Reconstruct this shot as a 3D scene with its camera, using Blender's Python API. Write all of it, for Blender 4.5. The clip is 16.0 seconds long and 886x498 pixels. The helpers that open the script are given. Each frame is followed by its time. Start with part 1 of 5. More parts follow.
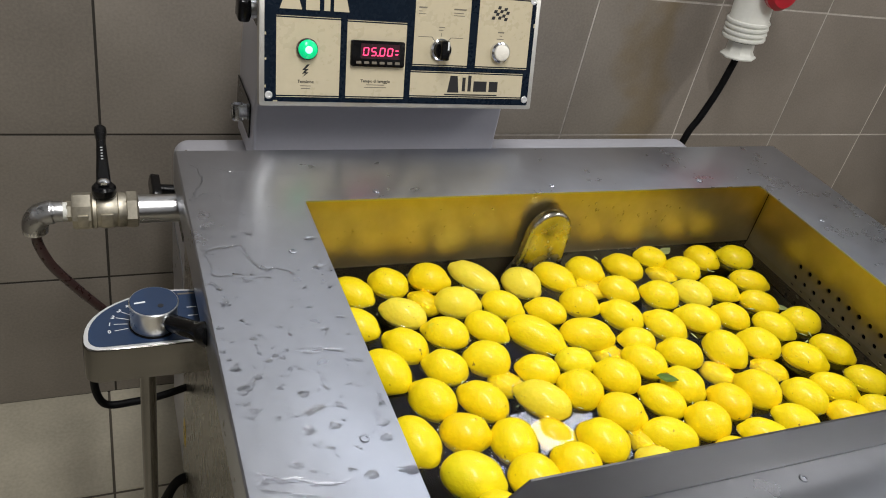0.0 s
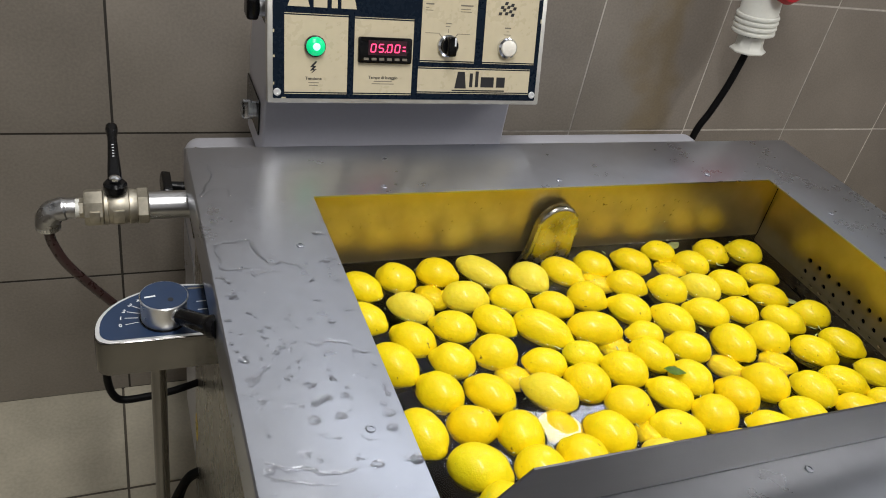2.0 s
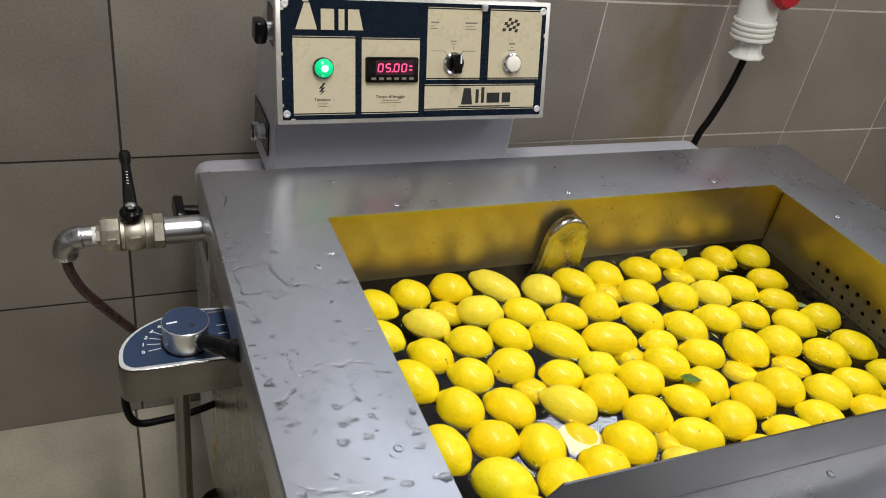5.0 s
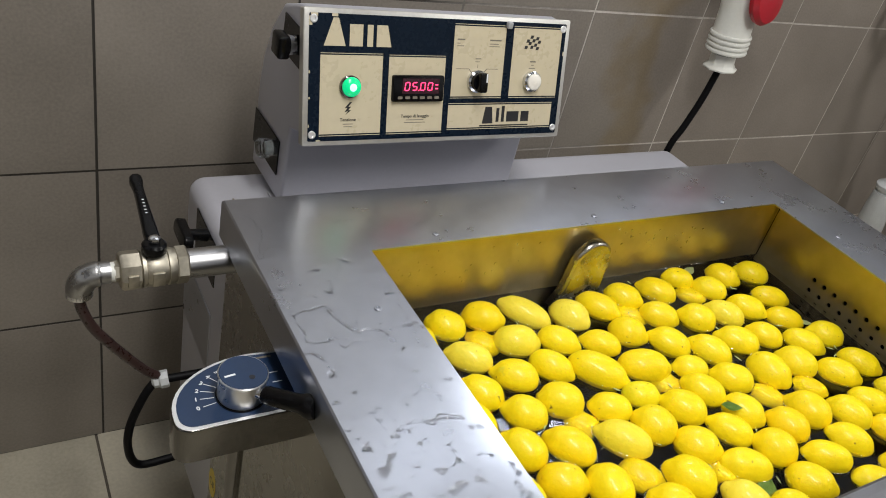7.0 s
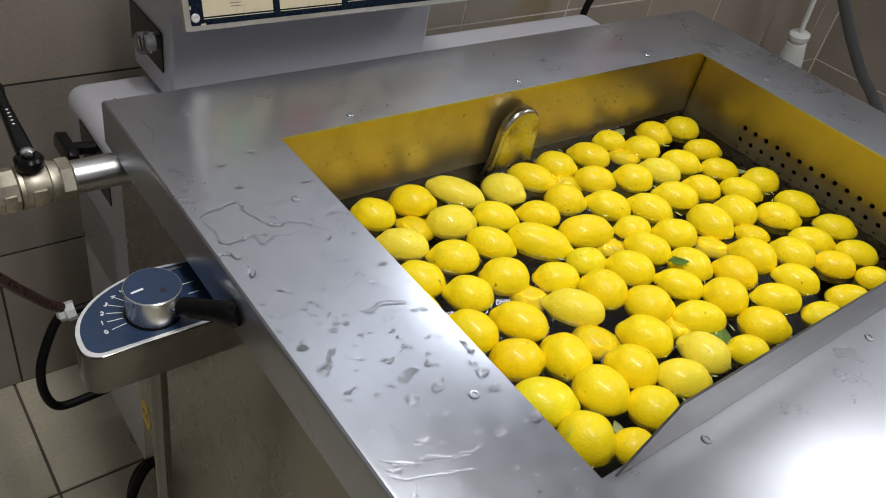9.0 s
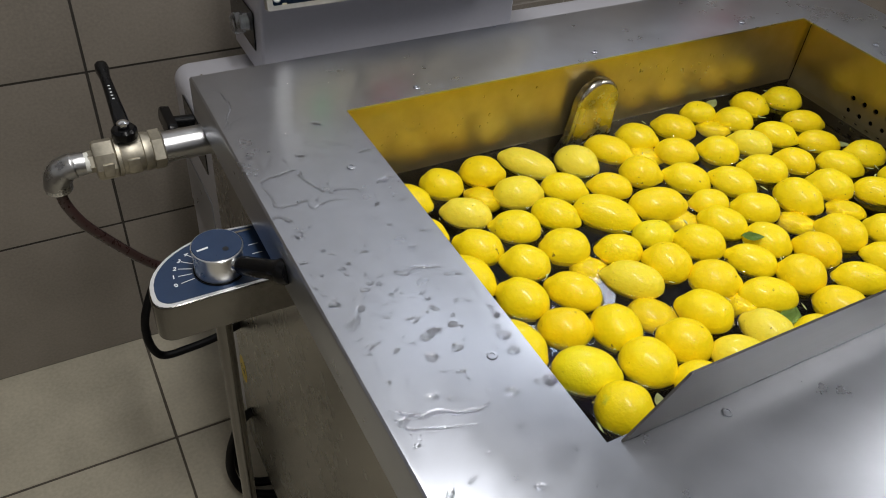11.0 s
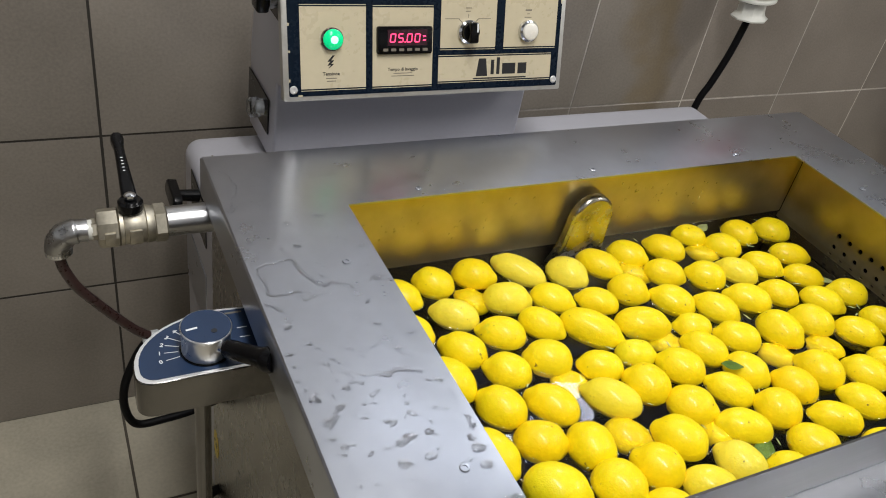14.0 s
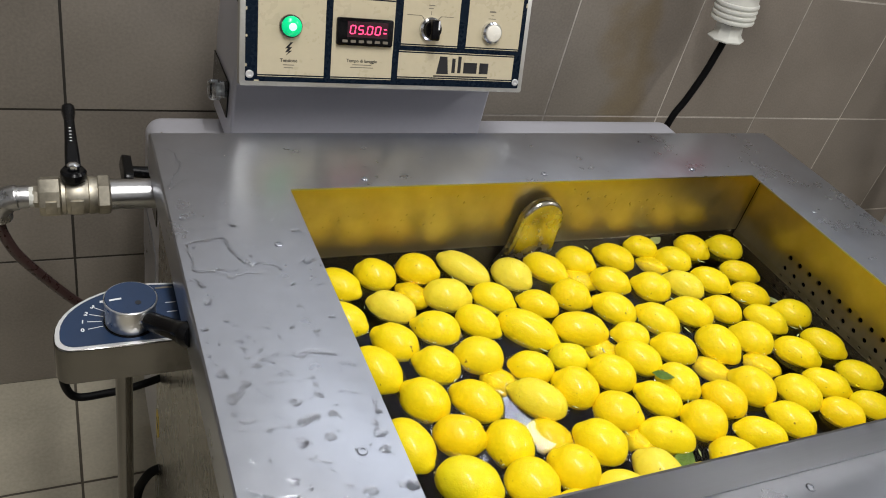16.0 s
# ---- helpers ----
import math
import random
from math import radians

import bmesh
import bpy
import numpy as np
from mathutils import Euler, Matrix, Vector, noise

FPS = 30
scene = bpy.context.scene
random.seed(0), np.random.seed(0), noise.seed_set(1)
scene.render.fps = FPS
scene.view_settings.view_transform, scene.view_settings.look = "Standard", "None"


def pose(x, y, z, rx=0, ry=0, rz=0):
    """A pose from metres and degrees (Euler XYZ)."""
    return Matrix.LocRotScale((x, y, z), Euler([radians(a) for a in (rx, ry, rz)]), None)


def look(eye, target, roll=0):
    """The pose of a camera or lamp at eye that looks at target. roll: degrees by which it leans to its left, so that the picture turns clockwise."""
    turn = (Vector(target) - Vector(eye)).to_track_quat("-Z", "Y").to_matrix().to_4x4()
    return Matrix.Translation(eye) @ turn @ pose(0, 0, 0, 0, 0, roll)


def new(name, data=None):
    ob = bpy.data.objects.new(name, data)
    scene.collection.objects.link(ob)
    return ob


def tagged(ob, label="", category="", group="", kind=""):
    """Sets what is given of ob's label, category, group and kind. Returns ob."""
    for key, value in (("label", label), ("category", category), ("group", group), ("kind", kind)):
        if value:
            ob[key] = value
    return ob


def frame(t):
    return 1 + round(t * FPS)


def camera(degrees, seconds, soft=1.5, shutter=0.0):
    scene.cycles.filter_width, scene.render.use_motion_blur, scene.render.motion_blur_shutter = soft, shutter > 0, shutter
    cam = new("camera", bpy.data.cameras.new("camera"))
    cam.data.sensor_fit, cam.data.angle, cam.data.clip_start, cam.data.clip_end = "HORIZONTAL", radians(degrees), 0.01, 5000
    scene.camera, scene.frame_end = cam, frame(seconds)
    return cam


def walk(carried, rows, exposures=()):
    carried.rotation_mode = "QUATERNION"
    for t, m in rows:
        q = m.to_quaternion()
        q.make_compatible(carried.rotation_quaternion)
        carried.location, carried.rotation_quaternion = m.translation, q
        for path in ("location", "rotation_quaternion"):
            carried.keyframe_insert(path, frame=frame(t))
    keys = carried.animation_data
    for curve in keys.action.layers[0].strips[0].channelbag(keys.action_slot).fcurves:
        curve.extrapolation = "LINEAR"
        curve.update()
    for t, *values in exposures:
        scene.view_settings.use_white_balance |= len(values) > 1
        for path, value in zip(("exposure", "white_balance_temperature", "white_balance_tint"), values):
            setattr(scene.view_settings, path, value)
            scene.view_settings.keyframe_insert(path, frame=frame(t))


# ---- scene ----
cam = camera(58.6, 16.0, soft=1.0)
PATH = [
    (0, (-0.247, -0.87, 1.421), (0.54, 0.607, 0.325), 12.7),
    (0.5, (-0.239, -0.869, 1.418), (0.52, 0.618, 0.318), 11.7),
    (1, (-0.233, -0.87, 1.418), (0.529, 0.617, 0.319), 11.8),
    (1.5, (-0.235, -0.876, 1.418), (0.525, 0.612, 0.319), 11.8),
    (2, (-0.242, -0.882, 1.42), (0.513, 0.606, 0.318), 11.8),
    (2.5, (-0.259, -0.873, 1.42), (0.5, 0.615, 0.32), 11.9),
    (3, (-0.276, -0.855, 1.434), (0.475, 0.645, 0.344), 11.6),
    (3.5, (-0.27, -0.865, 1.428), (0.483, 0.642, 0.35), 10.0),
    (3.7, (-0.264, -0.877, 1.428), (0.49, 0.627, 0.347), 9.9),
    (5.8, (-0.27, -0.875, 1.434), (0.508, 0.614, 0.349), 10.5),
    (6, (-0.299, -0.858, 1.434), (0.496, 0.615, 0.339), 11.1),
    (6.5, (-0.384, -0.771, 1.43), (0.508, 0.649, 0.341), 12.7),
    (7, (-0.424, -0.724, 1.432), (0.574, 0.632, 0.353), 14.8),
    (7.5, (-0.466, -0.677, 1.396), (0.662, 0.561, 0.303), 16.8),
    (8, (-0.47, -0.655, 1.375), (0.674, 0.536, 0.248), 16.2),
    (8.5, (-0.428, -0.655, 1.366), (0.719, 0.462, 0.168), 15.4),
    (9, (-0.389, -0.691, 1.357), (0.722, 0.433, 0.131), 12.8),
    (9.2, (-0.369, -0.718, 1.362), (0.708, 0.421, 0.119), 11.6),
    (11.3, (-0.32, -0.767, 1.385), (0.446, 0.544, 0.084), 6.7),
    (11.5, (-0.353, -0.757, 1.398), (0.453, 0.579, 0.147), 8.9),
    (12, (-0.376, -0.743, 1.413), (0.464, 0.657, 0.257), 9.2),
    (12.5, (-0.361, -0.744, 1.406), (0.514, 0.636, 0.254), 10.1),
    (13, (-0.342, -0.754, 1.397), (0.541, 0.628, 0.251), 9.6),
    (13.5, (-0.323, -0.763, 1.4), (0.551, 0.619, 0.247), 9.7),
    (14, (-0.321, -0.765, 1.41), (0.533, 0.627, 0.255), 11.4),
    (14.5, (-0.293, -0.786, 1.417), (0.558, 0.609, 0.264), 12.1),
    (15, (-0.267, -0.8, 1.414), (0.587, 0.599, 0.267), 13.1),
    (15.5, (-0.258, -0.797, 1.414), (0.598, 0.601, 0.268), 13.7),
    (16, (-0.259, -0.809, 1.412), (0.604, 0.592, 0.274), 15.3),
]
walk(cam, [(t, look(eye, target, roll)) for t, eye, target, roll in PATH],
     exposures=((0, 0), (7.6, 0), (9.2, -0.20), (11.2, -0.24), (11.6, -0.18), (12.3, 0), (16, 0)))

U = 1.1  # the plan below is drawn in units of 1.1 m

# ---- light ----
world = bpy.data.worlds.new("world")
scene.world = world
world.use_nodes = True
world.node_tree.nodes["Background"].inputs[0].default_value = (0.5, 0.52, 0.55, 1)
world.node_tree.nodes["Background"].inputs[1].default_value = 0.15


def area(name, at, to, w, h, watts, colour):
    data = bpy.data.lights.new(name, "AREA")
    data.shape, data.size, data.size_y, data.energy, data.color = "RECTANGLE", w * U, h * U, watts, colour
    ob = new(name, data)
    ob.matrix_world = look(Vector(at) * U, Vector(to) * U)
    return ob


area("ceiling_tube_light", (1.86, -1.02, 2.33), (1.86, -1.02, 0), 0.24, 1.3, 24.5, (1.0, 0.985, 0.97))
area("ceiling_tube_light", (-0.05, -0.70, 2.33), (-0.05, -0.70, 0), 0.16, 1.3, 35.5, (1.0, 0.985, 0.97))
area("wall_light", (0.88, 0.455, 1.69), (0.88, -0.545, 1.50), 0.33, 0.24, 6.0, (0.90, 0.94, 1.0))
area("wall_light", (0.22, 0.435, 1.98), (-0.08, -0.40, 0.79), 0.80, 0.14, 1.4, (0.85, 0.90, 1.0))


# ---- materials ----
def mat(name, col, rough=0.5, metal=0.0, var=0.12, scale=12.0, fine=90.0, bump=0.15, depth=0.0006, stretch=(1, 1, 1), rvar=0.1, rand=0.0, spec=0.5, coat=0.0):
    m = bpy.data.materials.new(name)
    m.use_nodes = True
    nt = m.node_tree
    n, l = nt.nodes, nt.links
    b = n["Principled BSDF"]
    tc = n.new("ShaderNodeTexCoord")
    mp = n.new("ShaderNodeMapping")
    mp.inputs["Scale"].default_value = stretch
    l.new(tc.outputs["Object"], mp.inputs[0])
    n1, n2 = n.new("ShaderNodeTexNoise"), n.new("ShaderNodeTexNoise")
    for q, s, d in ((n1, scale, 4), (n2, fine, 6)):
        q.inputs["Scale"].default_value, q.inputs["Detail"].default_value = s, d
        l.new(mp.outputs[0], q.inputs["Vector"])
    mixn = n.new("ShaderNodeMix")
    mixn.inputs[0].default_value = 0.45
    l.new(n1.outputs[0], mixn.inputs[2])
    l.new(n2.outputs[0], mixn.inputs[3])
    src = mixn.outputs[0]
    if rand:
        oi = n.new("ShaderNodeObjectInfo")
        ad = n.new("ShaderNodeMath")
        ad.operation = "MULTIPLY_ADD"
        l.new(oi.outputs["Random"], ad.inputs[0])
        ad.inputs[1].default_value = rand
        l.new(src, ad.inputs[2])
        sb = n.new("ShaderNodeMath")
        sb.operation = "SUBTRACT"
        l.new(ad.outputs[0], sb.inputs[0])
        sb.inputs[1].default_value = rand / 2
        src = sb.outputs[0]
    rp = n.new("ShaderNodeValToRGB")
    rp.color_ramp.elements[0].position, rp.color_ramp.elements[1].position = 0.25, 0.75
    lo = [max(0, c * (1 - var)) for c in col]
    hi = [min(1, c * (1 + var)) for c in col]
    rp.color_ramp.elements[0].color, rp.color_ramp.elements[1].color = (*lo, 1), (*hi, 1)
    l.new(src, rp.inputs[0])
    l.new(rp.outputs[0], b.inputs["Base Color"])
    mr = n.new("ShaderNodeMapRange")
    mr.inputs[1].default_value, mr.inputs[2].default_value = 0.25, 0.75
    mr.inputs[3].default_value, mr.inputs[4].default_value = max(0.02, rough - rvar), min(1, rough + rvar)
    l.new(mixn.outputs[0], mr.inputs[0])
    l.new(mr.outputs[0], b.inputs["Roughness"])
    b.inputs["Metallic"].default_value = metal
    b.inputs["Specular IOR Level"].default_value = spec
    b.inputs["Coat Weight"].default_value = coat
    if bump:
        bp = n.new("ShaderNodeBump")
        bp.inputs["Strength"].default_value, bp.inputs["Distance"].default_value = bump, depth
        l.new(n2.outputs[0], bp.inputs["Height"])
        l.new(bp.outputs[0], b.inputs["Normal"])
    return m


def glass(name, col=(1, 1, 1), rough=0.0, ior=1.45, ripple=0.0):
    m = bpy.data.materials.new(name)
    m.use_nodes = True
    n, l = m.node_tree.nodes, m.node_tree.links
    b = n["Principled BSDF"]
    b.inputs["Base Color"].default_value = (*col, 1)
    b.inputs["Transmission Weight"].default_value = 1
    b.inputs["Roughness"].default_value, b.inputs["IOR"].default_value = rough, ior
    if ripple:
        tc, nz, bp = n.new("ShaderNodeTexCoord"), n.new("ShaderNodeTexNoise"), n.new("ShaderNodeBump")
        nz.inputs["Scale"].default_value, nz.inputs["Detail"].default_value = 26, 2
        l.new(tc.outputs["Object"], nz.inputs["Vector"])
        bp.inputs["Strength"].default_value, bp.inputs["Distance"].default_value = ripple, 0.004
        l.new(nz.outputs[0], bp.inputs["Height"])
        l.new(bp.outputs[0], b.inputs["Normal"])
    return m


def glow(name, col, power):
    m = mat(name, col, 0.25, bump=0, var=0.02)
    b = m.node_tree.nodes["Principled BSDF"]
    b.inputs["Emission Color"].default_value, b.inputs["Emission Strength"].default_value = (*col, 1), power
    return m


STEEL = mat("brushed_steel", (0.465, 0.485, 0.54), 0.29, 1.0, 0.07, 9, 45, 0.03, 0.0002, (1, 1, 1), 0.04)
# darker, warmer than the deck's steel, for the panels below it
SIDE_DARK = mat("dark_side_steel", (0.32, 0.305, 0.275), 0.27, 1.0, 0.10, 5, 40, 0.03, 0.0002, (1, 1, 1), 0.05)
STEEL_X = mat("steel_grained_lengthwise", (0.50, 0.50, 0.505), 0.30, 1.0, 0.08, 14, 120, 0.12, 0.0002, (0.15, 4, 4), 0.07)
# lengthwise steel made much darker: the lip's dark reflection is in this colour
LIP = mat("shaded_lip_steel", (0.16, 0.153, 0.143), 0.40, 1.0, 0.10, 12, 120, 0.12, 0.0002, (0.15, 4, 4), 0.07)
TANK = mat("stained_tank_steel", (0.54, 0.455, 0.26), 0.35, 0.9, 0.15, 7, 45, 0.15, 0.0004, (1, 1, 1), 0.05)
# near-black stand-in for the shade under the water, also used for dark strips
TANK_DEEP = mat("tank_shade_and_strip", (0.006, 0.004, 0.003), 0.7, 0.0, 0.3, 9, 50, 0.1, spec=0.08)
FLAP = mat("worn_cover_steel", (0.50, 0.47, 0.40), 0.26, 1.0, 0.14, 20, 90, 0.06, 0.0003)
SATIN = mat("satin_grey_sheet", (0.47, 0.47, 0.515), 0.36, 0.25, 0.05, 6, 150, 0.05, 0.0003, (1, 1, 1), 0.05)
CHROME = mat("chrome", (0.66, 0.67, 0.69), 0.14, 1.0, 0.06, 20, 120, 0.05)
DARK_TUBE = mat("dark_polished_tube", (0.19, 0.183, 0.172), 0.16, 1.0, 0.1, 20, 120, 0.05)
LIGHT_PL = mat("light_grey_plastic", (0.56, 0.58, 0.58), 0.42, 0, 0.1, 30, 200, 0.08)
BRIGHT = mat("bright_satin_rim", (0.86, 0.86, 0.86), 0.38, 0.8, 0.06, 40, 200, 0.05)
FRAME_PAINT = mat("pale_steel_panel_frame", (0.58, 0.57, 0.53), 0.38, 0.8, 0.12, 20, 200, 0.1)
ELBOW = mat("dull_cast_steel", (0.40, 0.40, 0.40), 0.30, 1.0, 0.18, 40, 160, 0.12)
DIAL = mat("satin_chrome", (0.74, 0.74, 0.74), 0.30, 1.0, 0.06, 20, 160, 0.05)
NICKEL = mat("worn_nickel_brass", (0.47, 0.435, 0.355), 0.50, 1.0, 0.28, 40, 200, 0.3, 0.0006)
BLACK = mat("black_plastic", (0.003, 0.003, 0.0035), 0.22, 0, 0.3, 40, 300, 0.05, spec=0.2)
RUBBER = mat("black_rubber", (0.004, 0.004, 0.0045), 0.5, 0, 0.3, 40, 300, 0.1, spec=0.12)
WHITE_PL = mat("white_plastic", (0.72, 0.72, 0.66), 0.38, 0, 0.06, 30, 200, 0.08)
RED_PL = mat("red_plastic", (0.42, 0.012, 0.025), 0.35, 0, 0.1, 30, 200, 0.08)
GREY_PL = mat("grey_plastic", (0.36, 0.37, 0.38), 0.45, 0, 0.1, 30, 200, 0.08)
GREY_HOSE = mat("grey_hose_rubber", (0.055, 0.06, 0.068), 0.5, 0, 0.12, 30, 200, 0.1)
HOSE = mat("brown_hose", (0.042, 0.022, 0.020), 0.3, 0, 0.4, 60, 220, 0.1)
NAVY = mat("navy_label_film", (0.003, 0.008, 0.017), 0.28, 0, 0.12, 30, 200, 0.03, spec=0.15)
BLUE = mat("blue_label_film", (0.012, 0.030, 0.075), 0.33, 0, 0.12, 60, 260, 0.04)
CREAM = mat("cream_label_film", (0.53, 0.465, 0.325), 0.30, 0, 0.05, 15, 120, 0.03)
INK = mat("black_ink", (0.012, 0.012, 0.014), 0.45, 0, 0.05, 30, 200, 0)
GREY_INK = mat("grey_ink", (0.16, 0.14, 0.11), 0.5, 0, 0.05, 30, 200, 0)
WHITE_INK = mat("white_ink", (0.7, 0.72, 0.74), 0.45, 0, 0.05, 30, 200, 0)
YELLOW = mat("yellow_sticker", (0.75, 0.55, 0.03), 0.4, 0, 0.1, 30, 200, 0.05)
GREEN_ON = glow("lit_green_lens", (0.0, 0.60, 0.22), 0.55)
GREEN_CORE = glow("lit_green_core", (0.35, 1.0, 0.72), 1.5)
LED_RED = glow("lit_red_digits", (1.0, 0.05, 0.16), 2.0)
SCREEN = mat("dark_display", (0.03, 0.004, 0.01), 0.15, 0, 0.1, 30, 200, 0)
BUTTON = mat("white_lens", (0.78, 0.75, 0.68), 0.25, 0, 0.03, 30, 200, 0.02)
CLEAR = glass("clear_plastic", (0.9, 0.93, 0.95), 0.12, 1.46)
WATER = glass("water", (0.88, 0.84, 0.70), 0.0, 1.33, 0.12)
DROP = glass("water_drop", (1, 1, 1), 0.0, 1.33)
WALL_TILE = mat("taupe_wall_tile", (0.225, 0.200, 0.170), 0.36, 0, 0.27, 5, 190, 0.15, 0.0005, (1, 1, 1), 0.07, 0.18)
FLOOR_TILE = mat("grey_floor_tile", (0.47, 0.43, 0.335), 0.46, 0, 0.22, 9, 140, 0.2, 0.0006, (1, 1, 1), 0.1, 0.2)
GROUT = mat("worn_grout", (0.55, 0.51, 0.46), 0.8, 0, 0.5, 3.2, 60, 0.4, 0.001)


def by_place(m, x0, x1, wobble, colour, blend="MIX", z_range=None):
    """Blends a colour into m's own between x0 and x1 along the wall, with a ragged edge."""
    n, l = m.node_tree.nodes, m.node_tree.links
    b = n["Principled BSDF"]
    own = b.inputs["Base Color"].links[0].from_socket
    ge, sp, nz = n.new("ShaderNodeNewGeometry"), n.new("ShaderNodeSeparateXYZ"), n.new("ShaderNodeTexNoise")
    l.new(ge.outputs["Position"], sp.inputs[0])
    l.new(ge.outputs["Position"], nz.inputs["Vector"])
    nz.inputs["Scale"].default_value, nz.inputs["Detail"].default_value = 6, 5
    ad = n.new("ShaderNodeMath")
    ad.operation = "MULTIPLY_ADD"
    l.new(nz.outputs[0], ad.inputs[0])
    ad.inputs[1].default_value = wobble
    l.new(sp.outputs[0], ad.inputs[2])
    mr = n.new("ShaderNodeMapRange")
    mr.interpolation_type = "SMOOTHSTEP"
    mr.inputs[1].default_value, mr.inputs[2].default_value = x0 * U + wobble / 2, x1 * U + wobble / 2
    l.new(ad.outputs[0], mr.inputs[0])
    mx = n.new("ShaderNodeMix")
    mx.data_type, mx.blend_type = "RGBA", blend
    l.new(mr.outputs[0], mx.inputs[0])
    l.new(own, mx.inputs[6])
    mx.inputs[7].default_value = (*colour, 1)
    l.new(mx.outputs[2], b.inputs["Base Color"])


by_place(GROUT, 0.9, 0.1, 0.9, (0.030, 0.026, 0.021))
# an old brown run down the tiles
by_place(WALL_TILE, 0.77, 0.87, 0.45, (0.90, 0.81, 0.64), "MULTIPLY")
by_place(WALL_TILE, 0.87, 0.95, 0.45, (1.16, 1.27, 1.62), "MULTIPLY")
FLOOR_GROUT = mat("dark_floor_grout", (0.085, 0.072, 0.055), 0.85, 0, 0.4, 9, 90, 0.4, 0.001)
PLASTER = mat("cool_white_plaster", (0.60, 0.61, 0.63), 0.8, 0, 0.06, 4, 120, 0.2, 0.001)
CEILING = mat("grey_ceiling_paint", (0.33, 0.33, 0.325), 0.85, 0, 0.08, 3, 80, 0.2, 0.001)
LEAF = mat("green_leaf", (0.15, 0.27, 0.03), 0.45, 0, 0.35, 60, 300, 0.2)
PALE_LEAF = mat("pale_leaf_bits", (0.45, 0.50, 0.22), 0.5, 0, 0.3, 60, 300, 0.2)
STEM = mat("dry_stem", (0.30, 0.24, 0.06), 0.7, 0, 0.4, 200, 600, 0.3)


def lemon_skin():
    """Yellow peel: tone by fruit, green or brown blemishes in patches, pitted relief."""
    m = mat("lemon_peel", (0.88, 0.68, 0.005), 0.46, 0, 0.09, 30, 260, 0.0, 0.0005, (1, 1, 1), 0.06, 0.0, 0.27, 0.20)
    m.node_tree.nodes["Principled BSDF"].inputs["Coat Roughness"].default_value = 0.12
    nt = m.node_tree
    n, l = nt.nodes, nt.links
    b = n["Principled BSDF"]
    base = b.inputs["Base Color"].links[0].from_socket
    oi, tc = n.new("ShaderNodeObjectInfo"), n.new("ShaderNodeTexCoord")
    # tone by object colour
    tint = n.new("ShaderNodeMix")
    tint.data_type, tint.blend_type = "RGBA", "MULTIPLY"
    tint.inputs[0].default_value = 1
    l.new(base, tint.inputs[6])
    l.new(oi.outputs["Color"], tint.inputs[7])
    shift = n.new("ShaderNodeVectorMath")
    shift.operation = "MULTIPLY_ADD"
    l.new(oi.outputs["Random"], shift.inputs[0])
    shift.inputs[1].default_value = (60, 35, 80)
    l.new(tc.outputs["Object"], shift.inputs[2])
    blot = n.new("ShaderNodeTexNoise")
    blot.inputs["Scale"].default_value, blot.inputs["Detail"].default_value = 38, 5
    l.new(shift.outputs[0], blot.inputs["Vector"])
    rp = n.new("ShaderNodeValToRGB")
    rp.color_ramp.elements[0].position, rp.color_ramp.elements[1].position = 0.69, 0.78
    l.new(blot.outputs[0], rp.inputs[0])
    mx = n.new("ShaderNodeMix")
    mx.data_type = "RGBA"
    l.new(rp.outputs[0], mx.inputs[0])
    l.new(tint.outputs[2], mx.inputs[6])
    mx.inputs[7].default_value = (0.60, 0.58, 0.04, 1)
    # small brown specks
    vo = n.new("ShaderNodeTexNoise")
    vo.inputs["Scale"].default_value, vo.inputs["Detail"].default_value = 150, 3
    l.new(shift.outputs[0], vo.inputs["Vector"])
    r2 = n.new("ShaderNodeValToRGB")
    r2.color_ramp.elements[0].position, r2.color_ramp.elements[1].position = 0.70, 0.76
    l.new(vo.outputs[0], r2.inputs[0])
    m2 = n.new("ShaderNodeMix")
    m2.data_type = "RGBA"
    l.new(r2.outputs[0], m2.inputs[0])
    l.new(mx.outputs[2], m2.inputs[6])
    m2.inputs[7].default_value = (0.22, 0.14, 0.02, 1)
    l.new(m2.outputs[2], b.inputs["Base Color"])
    pit, bp = n.new("ShaderNodeTexVoronoi"), n.new("ShaderNodeBump")
    pit.inputs["Scale"].default_value = 480
    l.new(tc.outputs["Object"], pit.inputs["Vector"])
    bp.inputs["Strength"].default_value, bp.inputs["Distance"].default_value = 0.22, 0.0008
    l.new(pit.outputs[0], bp.inputs["Height"])
    lump, bl = n.new("ShaderNodeTexNoise"), n.new("ShaderNodeBump")
    lump.inputs["Scale"].default_value, lump.inputs["Detail"].default_value = 55, 3
    l.new(shift.outputs[0], lump.inputs["Vector"])
    bl.inputs["Strength"].default_value, bl.inputs["Distance"].default_value = 0.35, 0.004
    l.new(lump.outputs[0], bl.inputs["Height"])
    l.new(bl.outputs[0], bp.inputs["Normal"])
    l.new(bp.outputs[0], b.inputs["Normal"])
    b.inputs["Subsurface Weight"].default_value = 0.12
    b.inputs["Subsurface Radius"].default_value = (0.006, 0.004, 0.001)
    return m


PEEL = lemon_skin()


# ---- building blocks ----
def join(bm, t):
    me = bpy.data.meshes.new("t")
    t.to_mesh(me)
    t.free()
    bm.from_mesh(me)
    bpy.data.meshes.remove(me)
    return bm


